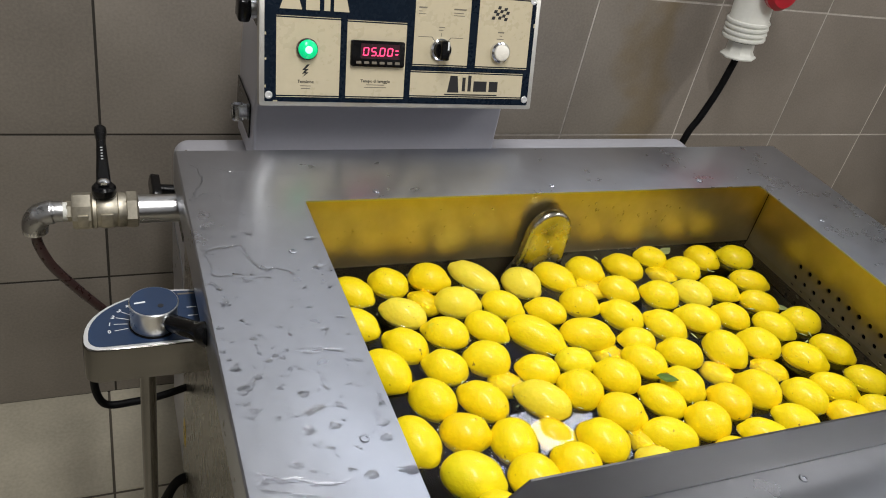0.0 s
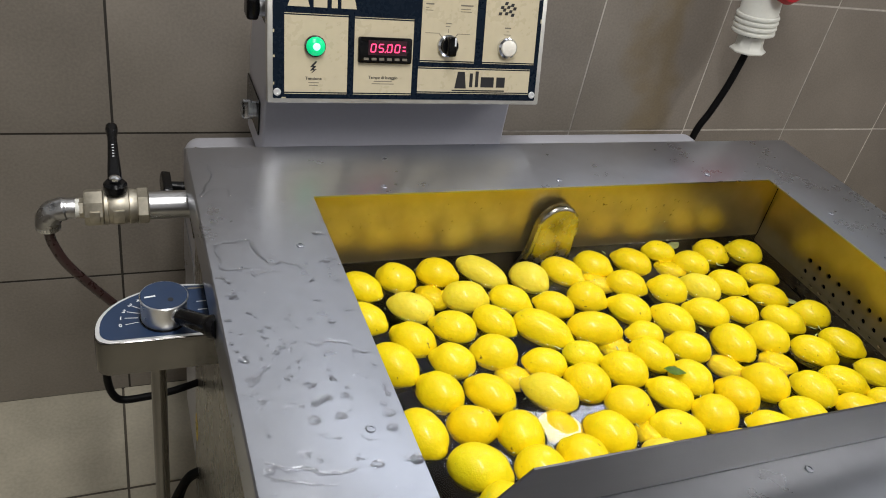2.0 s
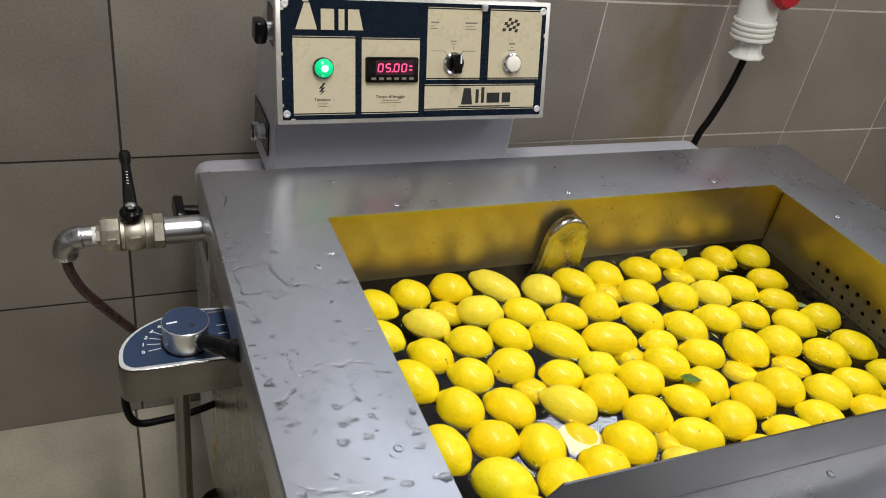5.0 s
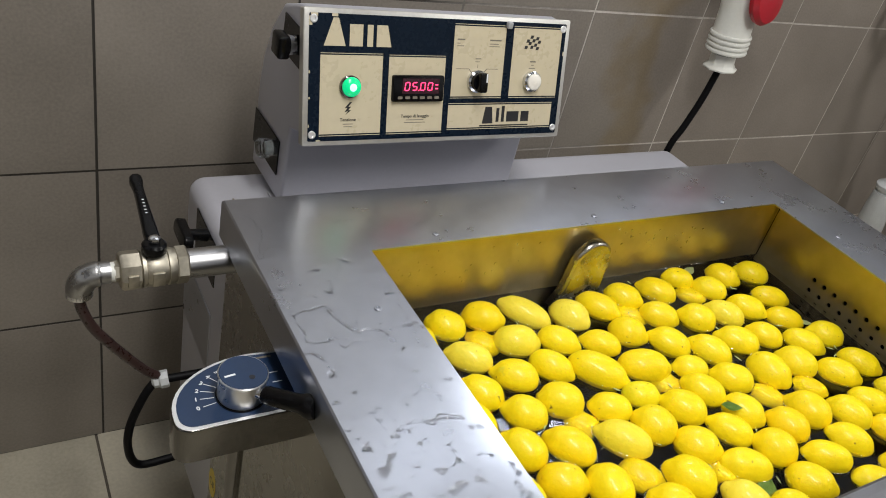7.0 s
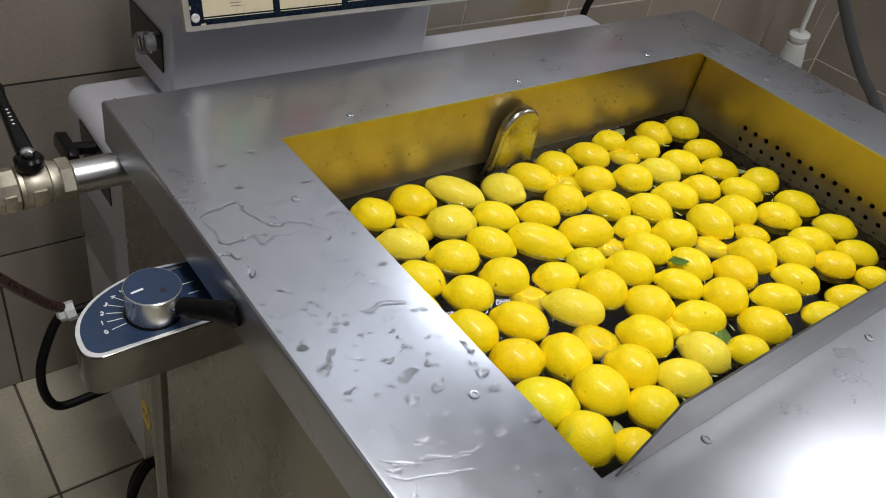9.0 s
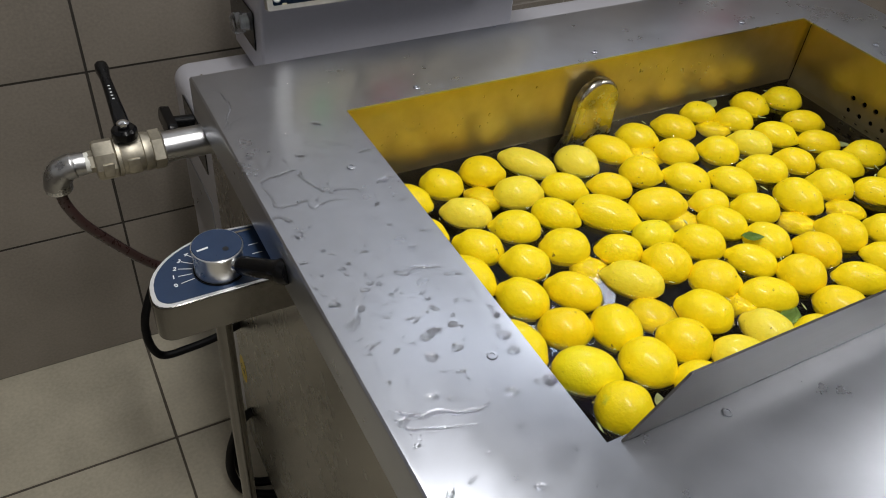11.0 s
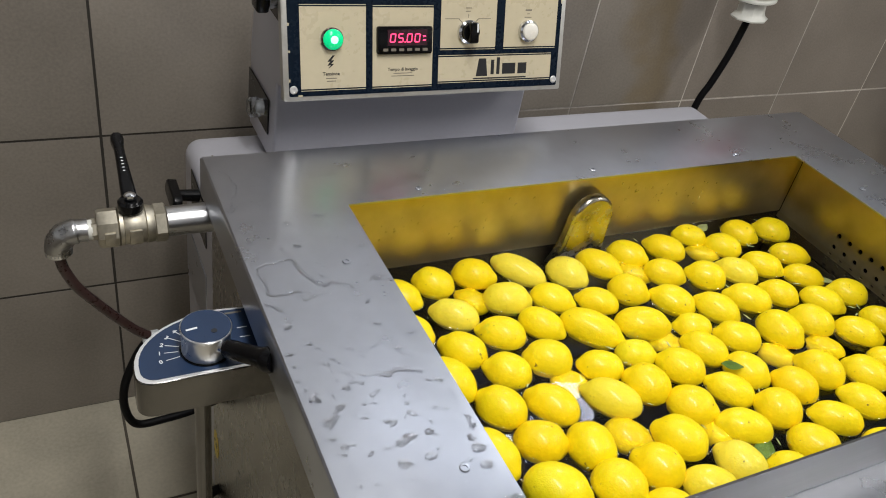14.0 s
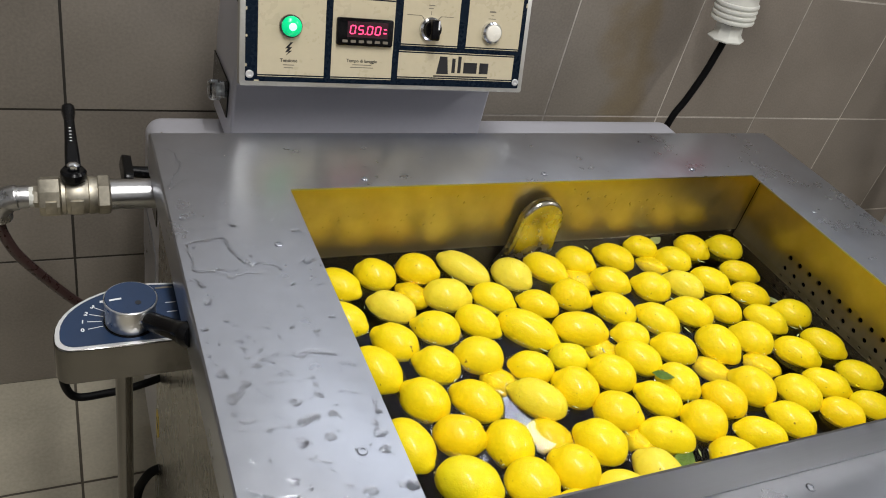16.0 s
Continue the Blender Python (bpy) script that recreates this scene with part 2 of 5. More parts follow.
def box(lo, hi, bev=0.0, seg=2, bm=None):
    t = bmesh.new()
    bmesh.ops.create_cube(t, size=1)
    for v in t.verts:
        v.co = Vector([(lo[i] + hi[i]) / 2 + v.co[i] * (hi[i] - lo[i]) for i in range(3)])
    if bev:
        bmesh.ops.bevel(t, geom=t.edges[:], offset=bev, segments=seg, affect="EDGES", profile=0.5)
    return join(bm or bmesh.new(), t)


def frame_of(p, q):
    d = Vector(q) - Vector(p)
    return Matrix.Translation(p) @ d.to_track_quat("Z", "Y").to_matrix().to_4x4(), d.length


def lathe(profile, n=24, m=None, bm=None, squash=1.0):
    """A turned shape from (radius, height) along z."""
    t = bmesh.new()
    rings = []
    for r, z in profile:
        if r < 1e-6:
            rings.append([t.verts.new((0, 0, z))])
        else:
            rings.append([t.verts.new((r * math.cos(2 * math.pi * k / n), squash * r * math.sin(2 * math.pi * k / n), z)) for k in range(n)])
    for a, b in zip(rings, rings[1:]):
        for k in range(n):
            j = (k + 1) % n
            if len(a) == 1 and len(b) > 1:
                t.faces.new((a[0], b[j], b[k]))
            elif len(b) == 1 and len(a) > 1:
                t.faces.new((a[k], a[j], b[0]))
            elif len(a) > 1:
                t.faces.new((a[k], a[j], b[j], b[k]))
    for end in (rings[0], rings[-1]):
        if len(end) > 1:
            t.faces.new(end)
    bmesh.ops.recalc_face_normals(t, faces=t.faces[:])
    if m:
        t.transform(m)
    return join(bm or bmesh.new(), t)


def rod(p, q, r, r2=None, n=24, bev=0.0, bm=None):
    m, h = frame_of(p, q)
    r2 = r if r2 is None else r2
    prof = [(0, 0), (r - bev, 0), (r, bev), (r2, h - bev), (r2 - bev, h), (0, h)] if bev else [(0, 0), (r, 0), (r2, h), (0, h)]
    return lathe(prof, n, m, bm)


def smooth_path(pts, k=8):
    pts = [Vector(p) for p in pts]
    out = []
    for i in range(len(pts) - 1):
        a, b, c, d = pts[max(i - 1, 0)], pts[i], pts[i + 1], pts[min(i + 2, len(pts) - 1)]
        for s in range(k):
            t = s / k
            out.append(0.5 * ((2 * b) + (c - a) * t + (2 * a - 5 * b + 4 * c - d) * t * t + (3 * b - a - 3 * c + d) * t ** 3))
    return out + [pts[-1]]


def tube(pts, r, n=12, k=8, bm=None):
    t = bmesh.new()
    path = smooth_path(pts, k)
    rings, up = [], None
    for i, p in enumerate(path):
        d = (path[min(i + 1, len(path) - 1)] - path[max(i - 1, 0)]).normalized()
        if up is None:
            up = d.orthogonal().normalized()
        up = (up - d * up.dot(d)).normalized()
        side = d.cross(up)
        rr = r[min(int(i / k), len(r) - 1)] if isinstance(r, (list, tuple)) else r
        rings.append([t.verts.new(p + rr * (up * math.cos(2 * math.pi * j / n) + side * math.sin(2 * math.pi * j / n))) for j in range(n)])
    for a, b in zip(rings, rings[1:]):
        for j in range(n):
            t.faces.new((a[j], a[(j + 1) % n], b[(j + 1) % n], b[j]))
    t.faces.new(rings[0][::-1])
    t.faces.new(rings[-1])
    bmesh.ops.recalc_face_normals(t, faces=t.faces[:])
    return join(bm or bmesh.new(), t)


def prism(poly, depth, m=None, bev=0.0, seg=2, bm=None):
    """A flat outline (x, y) raised by depth along z."""
    t = bmesh.new()
    f = t.faces.new([t.verts.new((x, y, 0)) for x, y in poly])
    g = bmesh.ops.extrude_face_region(t, geom=[f])
    top = [v for v in g["geom"] if isinstance(v, bmesh.types.BMVert)]
    for v in top:
        v.co.z += depth
    bmesh.ops.recalc_face_normals(t, faces=t.faces[:])
    if bev:
        es = [e for e in t.edges if all(abs(v.co.z - depth) < 1e-7 for v in e.verts)]
        bmesh.ops.bevel(t, geom=es, offset=bev, segments=seg, affect="EDGES", profile=0.5)
    if m:
        t.transform(m)
    return join(bm or bmesh.new(), t)


def rounded(x0, y0, x1, y1, r, n=5):
    out = []
    for cx, cy, a in ((x1 - r, y1 - r, 0), (x0 + r, y1 - r, 90), (x0 + r, y0 + r, 180), (x1 - r, y0 + r, 270)):
        for k in range(n + 1):
            t = radians(a + 90 * k / n)
            out.append((cx + r * math.cos(t), cy + r * math.sin(t)))
    return out


SPOT = {}


def thing(name, at, label, category, group="", kind=""):
    ob = new(name)
    ob.empty_display_size = 0.05
    ob.location = Vector(at) * U
    SPOT[ob] = Vector(at) * U
    return tagged(ob, label, category, group, kind)


def mesh_of(name, bm, material, angle=38):
    me = bpy.data.meshes.new(name)
    bm.to_mesh(me)
    bm.free()
    me.materials.append(material)
    me.polygons.foreach_set("use_smooth", [True] * len(me.polygons))
    me.set_sharp_from_angle(angle=radians(angle))
    return me


def part(name, bm, material, parent=None, label="", angle=38):
    """One mesh object, drawn in the plan, under its thing or part."""
    for v in bm.verts:
        v.co *= U
    lo = Vector([min(v.co[i] for v in bm.verts) for i in range(3)])
    hi = Vector([max(v.co[i] for v in bm.verts) for i in range(3)])
    mid = (lo + hi) / 2
    for v in bm.verts:
        v.co -= mid
    ob = new(name, mesh_of(name, bm, material, angle))
    SPOT[ob] = mid
    ob.location = mid - (SPOT[parent] if parent else Vector())
    ob.parent = parent
    return tagged(ob, label)


def solo(name, bm, material, label, category="", group="", kind="", angle=38):
    return tagged(part(name, bm, material, None, label, angle), label, category, group, kind)


def letters(text, size, m, depth=0.0006, bold=0.0):
    """Lettering as a mesh, centred, in the plane of m."""
    cu = bpy.data.curves.new("letters", "FONT")
    cu.body, cu.size, cu.align_x, cu.align_y, cu.extrude, cu.offset, cu.resolution_u = text, size, "CENTER", "CENTER", depth / 2, bold, 2
    ob = bpy.data.objects.new("letters", cu)
    me = bpy.data.meshes.new_from_object(ob)
    bm = bmesh.new()
    bm.from_mesh(me)
    bm.transform(m)
    bpy.data.objects.remove(ob)
    bpy.data.curves.remove(cu)
    bpy.data.meshes.remove(me)
    return bm


# ---- the room ----
R = 0.789            # height of the washer's deck
P = 0.3035           # tile pitch
YW, XW = 0.519, 2.322  # back wall and the wall to its right
X0, Y0, H = -1.45, -2.3, 2.4
ROWS = 4             # rows of wall tiles

floor = solo("floor", box((X0, Y0, -0.10), (XW, YW, -0.0015)), FLOOR_GROUT, "dark grout bed of the tiled kitchen floor", kind="structure")
wall_back = solo("wall_back", box((X0, YW + 0.0009, -0.1), (XW + 0.15, YW + 0.15, H)), GROUT, "kitchen wall clad in taupe square tiles", kind="structure")
solo("upper_wall", box((X0, YW - 0.0012, ROWS * P - 0.004), (XW + 0.0008, YW + 0.0008, H)), PLASTER, "white painted wall above the tiles", kind="structure")
solo("upper_wall_right", box((XW - 0.0012, Y0, ROWS * P - 0.004), (XW + 0.0008, YW - 0.0013, H)), PLASTER, "white painted side wall above the tiles", kind="structure")
wall_right = solo("wall_right", box((XW + 0.0009, Y0, -0.1), (XW + 0.15, YW + 0.0009, H)), GROUT, "side wall clad in taupe square tiles", kind="structure")
ZT = ROWS * P - 0.004   # top of the tiles on the walls behind
solo("wall_left", box((X0 - 0.15, Y0, -0.1), (X0, YW + 0.15, ZT)), WALL_TILE, "taupe tiled side wall", kind="structure")
solo("wall_front", box((X0 - 0.15, Y0 - 0.15, -0.1), (XW + 0.15, Y0, ZT)), WALL_TILE, "taupe tiled wall", kind="structure")
solo("upper_wall_left", box((X0 - 0.15, Y0, ZT), (X0, YW + 0.15, H)), PLASTER, "white painted side wall above the tiles", kind="structure")
solo("upper_wall_front", box((X0 - 0.15, Y0 - 0.15, ZT), (XW + 0.15, Y0, H)), PLASTER, "white painted wall above the tiles", kind="structure")
solo("ceiling", box((X0 - 0.15, Y0 - 0.15, H), (XW + 0.15, YW + 0.15, H + 0.1)), CEILING, "plain grey ceiling", kind="structure")


def fixture(x0, y0, x1, y1, z):
    t = thing("ceiling_lamp", ((x0 + x1) / 2, (y0 + y1) / 2, z), "white tube lamp housing on the ceiling", "lamp", "ceiling lamps")
    part("housing", box((x0, y0, z + 0.004), (x1, y1, z + 0.065), 0.008), WHITE_PL, t)


fixture(1.60, -1.69, 2.12, -0.35, 2.335)
fixture(-0.31, -1.34, 0.21, -0.06, 2.335)
wl = thing("wall_lamp", (0.88, 0.483, 1.69), "white bulkhead lamp on the plastered wall", "lamp")
part("housing", box((0.69, 0.478, 1.55), (1.07, 0.5175, 1.83), 0.012), WHITE_PL, wl)
wl = thing("wall_lamp", (0.22, 0.483, 1.98), "white tube lamp housing on the wall", "lamp")
part("housing", box((-0.20, 0.468, 1.91), (0.64, 0.5175, 2.06), 0.012), WHITE_PL, wl)

# ---- the washer ----
washer = thing("vegetable_washer", (0.335, -0.1, 0), "stainless steel vegetable washer with a water-filled tank of lemons", "washing machine")


def rings_mesh(rings):
    """Rectangular rings (x0, y0, x1, y1, z) skinned one to the next."""
    t = bmesh.new()
    vs = [[t.verts.new(c) for c in ((x0, y0, z), (x1, y0, z), (x1, y1, z), (x0, y1, z))] for x0, y0, x1, y1, z in rings]
    for a, b in zip(vs, vs[1:]):
        for k in range(4):
            t.faces.new((a[k], a[(k + 1) % 4], b[(k + 1) % 4], b[k]))
    bmesh.ops.recalc_face_normals(t, faces=t.faces[:])
    return t


OX0, OX1, OY0, OY1 = -0.138, 0.862, -0.66, 0.131   # deck
IX0, IX1, IY0, IY1 = 0.0, 0.719, -0.476, 0.0       # opening
TX0, TX1, TY0, TY1 = -0.062, 0.765, -0.506, 0.016  # tank


def grow(d, z):
    return (OX0 + d, OY0 + d, OX1 - d, OY1 - d, z)


deck = rings_mesh([(IX0 - 0.014, IY0 - 0.002, IX1 + 0.044, IY1 + 0.0125, R - 0.0025), (IX0, IY0, IX1, IY1, R - 0.002), (IX0, IY0, IX1, IY1, R), grow(0.005, R), grow(0.0025, R - 0.0007),
                   grow(0.0008, R - 0.0024), grow(0, R - 0.005), grow(0, R - 0.052), grow(0.002, R - 0.052), grow(0.003, R - 0.006)])
part("deck", deck, STEEL, washer, "wet brushed steel deck round the tank opening", 25)

WATER_Z = 0.6720
# tank walls, the right one with a perforated field
part("tank_wall", box((TX0, TY1, WATER_Z), (TX1, TY1 + 0.0025, R - 0.0036)), TANK, washer, "stained steel tank wall mirroring the lemons")
part("tank_wall", box((TX0 - 0.0025, TY0, WATER_Z), (TX0, TY1 + 0.0025, R - 0.0036)), TANK, washer)
part("tank_wall", box((TX0, TY0 - 0.0025, WATER_Z), (TX1, TY0, R - 0.0036)), TANK, washer)
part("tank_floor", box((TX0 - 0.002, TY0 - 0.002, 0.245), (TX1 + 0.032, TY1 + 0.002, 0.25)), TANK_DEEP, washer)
# below the waterline the walls' shade is put into their colour
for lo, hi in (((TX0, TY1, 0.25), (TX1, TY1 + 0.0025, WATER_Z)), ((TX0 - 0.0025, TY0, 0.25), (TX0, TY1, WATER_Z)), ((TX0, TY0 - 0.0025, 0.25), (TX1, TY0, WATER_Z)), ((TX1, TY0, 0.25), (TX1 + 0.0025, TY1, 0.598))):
    part("lower_wall", box(lo, hi), TANK_DEEP, washer, "lower tank wall coloured near black for the shade under water")


def perforated(y0, y1, z0, z1, rows, pitch, r, x, zt):
    """A sheet in the plane x with staggered round holes near its upper edge."""
    t = bmesh.new()
    half = pitch * 0.98 / 2

    def quad(a, b, c, d):
        t.faces.new([t.verts.new((x, *p)) for p in (a, b, c, d)])

    ys, ye = -0.462, -0.0875
    zb = zt - rows * 2 * half
    quad((y0, zt), (y1, zt), (y1, z1), (y0, z1))
    quad((y0, z0), (y1, z0), (y1, zb), (y0, zb))
    for row in range(rows):
        za, zc = zt - (row + 1) * 2 * half, zt - row * 2 * half
        off = 0.0
        n = int((ye - ys) / pitch)
        a = ye - off - n * pitch
        quad((y0, za), (a, za), (a, zc), (y0, zc))
        quad((ye - off, za), (y1, za), (y1, zc), (ye - off, zc))
        for k in range(n):
            c0, c1 = a + k * pitch, a + (k + 1) * pitch
            cy, cz = (c0 + c1) / 2, (za + zc) / 2
            m = 12
            rim = [t.verts.new((x, cy + r * math.cos(2 * math.pi * j / m), cz + r * math.sin(2 * math.pi * j / m))) for j in range(m)]
            back = [t.verts.new((v.co.x + 0.003, v.co.y, v.co.z)) for v in rim]
            edge = [t.verts.new((x, y, z)) for y, z in ((c1, cz), (c1, zc), (cy, zc), (c0, zc), (c0, cz), (c0, za), (cy, za), (c1, za))]
            for j in range(m):
                t.faces.new((rim[j], rim[(j + 1) % m], back[(j + 1) % m], back[j]))
            for q in range(4):
                i0 = q * 3
                e = q * 2
                t.faces.new((edge[e], edge[(e + 1) % 8], rim[i0 + 1], rim[i0]))
                t.faces.new((edge[(e + 1) % 8], rim[i0 + 2], rim[i0 + 1]))
                t.faces.new((edge[(e + 1) % 8], edge[(e + 2) % 8], rim[(i0 + 3) % m], rim[i0 + 2]))
    bmesh.ops.remove_doubles(t, verts=t.verts[:], dist=1e-6)
    bmesh.ops.recalc_face_normals(t, faces=t.faces[:])
    return t


part("perforated_wall", perforated(TY0, TY1, 0.648, R - 0.0036, 3, 0.0204, 0.0039, TX1, 0.7100), TANK, washer, "stained steel wall with rows of round holes")
part("lower_perforated_wall", perforated(TY0, TY1, 0.598, 0.648, 2, 0.0204, 0.0039, TX1, 0.6480), TANK_DEEP, washer, "lower part of the perforated wall in a near-black shade colour")
# unseen near-black sheet added so that the holes look dark
part("dark_backing", box((TX1 + 0.030, TY0, 0.25), (TX1 + 0.033, TY1, R - 0.006)), TANK_DEEP, washer)

# thin dark lines along the top of the tank and down its corner
part("dark_strip", box((TX0, TY1 - 0.0016, R - 0.0075), (TX1, TY1 - 0.0002, R - 0.0029)), TANK_DEEP, washer, "thin dark strip under the deck")
part("dark_strip", box((TX1 - 0.0016, TY0, R - 0.0075), (TX1 - 0.0002, TY1 - 0.0018, R - 0.0029)), TANK_DEEP, washer)
part("corner_strip", box((TX1 - 0.0030, TY1 - 0.0030, WATER_Z + 0.001), (TX1 - 0.0020, TY1 - 0.0020, R - 0.008)), TANK_DEEP, washer, "thin dark strip in the tank's corner")
# drain flap on the back wall of the tank
flap = [(0.300, 0.60), (0.392, 0.60), (0.392, 0.715)] + [(0.358 + 0.034 * math.cos(radians(a)), 0.722 + 0.037 * math.sin(radians(a))) for a in range(0, 181, 12)] + [(0.320, 0.69), (0.307, 0.645)]
M_FLAP = Matrix(((1, 0, 0, 0), (0, 0, -1, 0.0060), (0, 1, 0, 0), (0, 0, 0, 1)))
part("overflow_cover", prism(flap, 0.013, M_FLAP, 0.0060, 6), FLAP, washer, "steel overflow cover with a rounded polished edge")

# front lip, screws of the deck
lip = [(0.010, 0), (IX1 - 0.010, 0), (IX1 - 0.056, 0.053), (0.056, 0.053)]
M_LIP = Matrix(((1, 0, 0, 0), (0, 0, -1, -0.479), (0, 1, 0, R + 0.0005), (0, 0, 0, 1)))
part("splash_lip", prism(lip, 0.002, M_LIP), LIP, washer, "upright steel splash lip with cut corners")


def screw(at, normal, r, mt, parent, slot=True):
    m, _ = frame_of(at, Vector(at) + Vector(normal))
    s = part("screw", lathe([(0, 0), (r, 0), (r, r * 0.12), (r * 0.88, r * 0.24), (r * 0.50, r * 0.26), (r * 0.46, r * 0.04), (0, r * 0.03)], 16, m), mt, parent)
    return s


for sx, sy in ((-0.037, -0.100), (-0.034, -0.372), (0.095, 0.018), (0.352, 0.019), (0.614, 0.021), (0.752, -0.101), (0.752, -0.37), (0.100, -0.493), (0.346, -0.497), (0.612, -0.497)):
    screw((sx, sy, R + 0.0003), (0, 0, 1), 0.0044, STEEL, washer)

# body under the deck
part("side_panel", box((-0.1235, -0.645, 0.10), (-0.1215, 0.137, R - 0.004)), SIDE_DARK, washer, "plain steel side panel")
part("side_panel", box((0.8455, -0.645, 0.10), (0.8475, 0.118, R - 0.004)), SIDE_DARK, washer)
part("front_panel", box((-0.121, -0.647, 0.10), (0.845, -0.645, R - 0.004)), SIDE_DARK, washer)
part("bottom_panel", box((-0.121, -0.645, 0.10), (0.845, 0.118, 0.102)), STEEL, washer)
for fx in (-0.08, 0.80):
    for fy in (-0.60, 0.30):
        part("foot", rod((fx, fy, 0.0), (fx, fy, 0.099), 0.020, 0.016, 20, 0.003), CHROME, washer)
part("rear_cabinet", box((-0.118, 0.119, 0.10), (0.872, 0.372, 0.684), 0.024, 6), SATIN, washer, "satin grey rear cabinet with rounded edges")
part("access_cover", box((-0.1195, 0.205, 0.440), (-0.1178, 0.350, 0.545), 0.0006, 1), STEEL, washer)
part("knob_plate", box((-0.1195, 0.200, 0.598), (-0.1178, 0.300, 0.668), 0.0006, 1), BLACK, washer)

# column that carries the control box
side = [(0.252, 0.6905), (0.386, 0.6905), (0.388, 0.825), (0.380, 0.868), (0.360, 0.915), (0.322, 0.962), (0.262, 0.984), (0.2365, 0.986), (0.1905, 0.8345), (0.252, 0.815)]
M_SIDE = Matrix(((0, 0, 1, -0.016), (1, 0, 0, 0), (0, 1, 0, 0), (0, 0, 0, 1)))
column = prism(side, 0.397, M_SIDE, 0.0)
ends = [e for e in column.edges if abs(e.verts[0].co.x - e.verts[1].co.x) < 1e-6]
bmesh.ops.bevel(column, geom=ends, offset=0.006, segments=4, affect="EDGES", profile=0.5)
part("column", column, SATIN, washer, "satin grey column behind the control box", 50)

part("column_foot", prism(rounded(-0.019, 0.248, 0.384, 0.300, 0.004), 0.0035, Matrix.Translation((0, 0, 0.6842)), 0.0015, 2), SATIN, washer)

# control box: u to the right, v up the slope
V, N = Vector((0, 0.2917, 0.9565)), Vector((0, -0.9565, 0.2917))
M_BOX = Matrix(((1.018, 0, 0, -0.0255), (0, V.y, N.y, 0.178), (0, V.z, N.z, 0.828), (0, 0, 0, 1)))


def on(u, v, h=0.0):
    return M_BOX @ Matrix.Translation((u / 1000, v / 1000, h / 1000))


def plate(u0, v0, u1, v1, h0, h1, r=0.0):
    poly = rounded(u0 / 1000, v0 / 1000, u1 / 1000, v1 / 1000, r / 1000) if r else [(u0 / 1000, v0 / 1000), (u1 / 1000, v0 / 1000), (u1 / 1000, v1 / 1000), (u0 / 1000, v1 / 1000)]
    return prism(poly, (h1 - h0) / 1000, on(0, 0, h0))


panel = part("control_panel", prism(rounded(0, 0, 0.405, 0.171, 0.003), 0.012, on(0, 0, -14), 0.0008), FRAME_PAINT, washer, "pale-framed control panel with a navy and cream label")
part("label_sheet", plate(7, 6, 398, 165, -2, -1.4, 2), NAVY, panel, "navy label sheet with worn edges")
for u0, v0, u1, v1 in ((22, 15, 107, 115), (116, 15, 200, 114), (211, 62, 294, 157), (307, 62, 391, 157), (209, 18, 386, 50)):
    part("cream_field", plate(u0, v0, u1, v1, -1.4, -1.2), CREAM, panel)
    part("rule", plate(u0, v1 + 1.8, u1, v1 + 2.6, -1.4, -1.2), CREAM, panel)
    part("rule", plate(u0, v0 - 2.6, u1, v0 - 1.8, -1.4, -1.2), CREAM, panel)
for u, v in ((12.5, 14.6), (392.5, 14.6), (12.5, 158), (392.5, 158)):
    p = on(u, v, -1.4).translation
    screw(p, N, 0.0052, BRIGHT, panel)
# worn chips along the label's edge
for u0, v0, u1, v1 in ((7, 150, 11, 161), (9, 161, 18, 165), (7, 92, 9, 96), (7, 60, 9.5, 63), (7, 24, 8.8, 28), (36, 161.5, 44, 165), (18, 6, 24, 7.8), (396, 120, 398, 126)):
    part("worn_chip", plate(u0, v0, u1, v1, -1.4, -1.25, 0.8), CREAM, panel)
# product mark as four plain cream blocks
for poly in ([(26, 126), (55, 126), (45, 160), (38, 160)], [(60, 126), (78, 126), (78, 153), (60, 153)], [(84, 126), (92, 126), (92, 153), (84, 153)], [(97, 126), (118, 126), (112, 153), (97, 153)]):
    part("mark", prism([(a / 1000, b / 1000) for a, b in poly], 0.0003, on(0, 0, -1.4)), CREAM, panel)
# maker's mark as plain dark blocks
for poly in ([(266, 23), (284, 23), (281, 47), (270, 47)], [(289, 25), (294, 25), (294, 45), (289, 45)], [(298, 25), (303, 25), (303, 48), (298, 48)], [(307, 25), (328, 25), (328, 40), (307, 40)], [(332, 25), (346, 25), (346, 40), (332, 40)], [(262, 19), (346, 19), (346, 21), (262, 21)]):
    part("mark", prism([(a / 1000, b / 1000) for a, b in poly], 0.0002, on(0, 0, -1.2)), INK, panel)
# power lamp
part("pilot_lamp", lathe([(0, 0), (0.0142, 0), (0.0142, 0.004), (0.0124, 0.0055), (0, 0.0055)], 28, on(62, 76, -1.2)), DARK_TUBE, panel, "lit green pilot lamp")
part("lens", lathe([(0.0126, 0.0056), (0.0124, 0.008), (0.010, 0.0105), (0.006, 0.012), (0, 0.0124)], 28, on(62, 76, -1.2)), GREEN_ON, panel)
part("bulb", lathe([(0.005, 0.0120), (0.004, 0.0128), (0, 0.013)], 16, on(62, 76, -1.2)), GREEN_CORE, panel)
bolt = [(2, 8), (-5, 0), (-1, 0.5), (-5, -5), (0, -3.5), (-4, -9), (4, -2.5), (0, -2.5), (4, 2), (0, 1.8), (5, 8)]
part("bolt_sign", prism([(a / 1000, b / 1000) for a, b in bolt], 0.0002, on(61, 48, -1.2)), INK, panel)
part("caption", letters("Tensione", 0.0060, on(61, 33, -1.1), 0.0002, 0.0001), INK, panel)
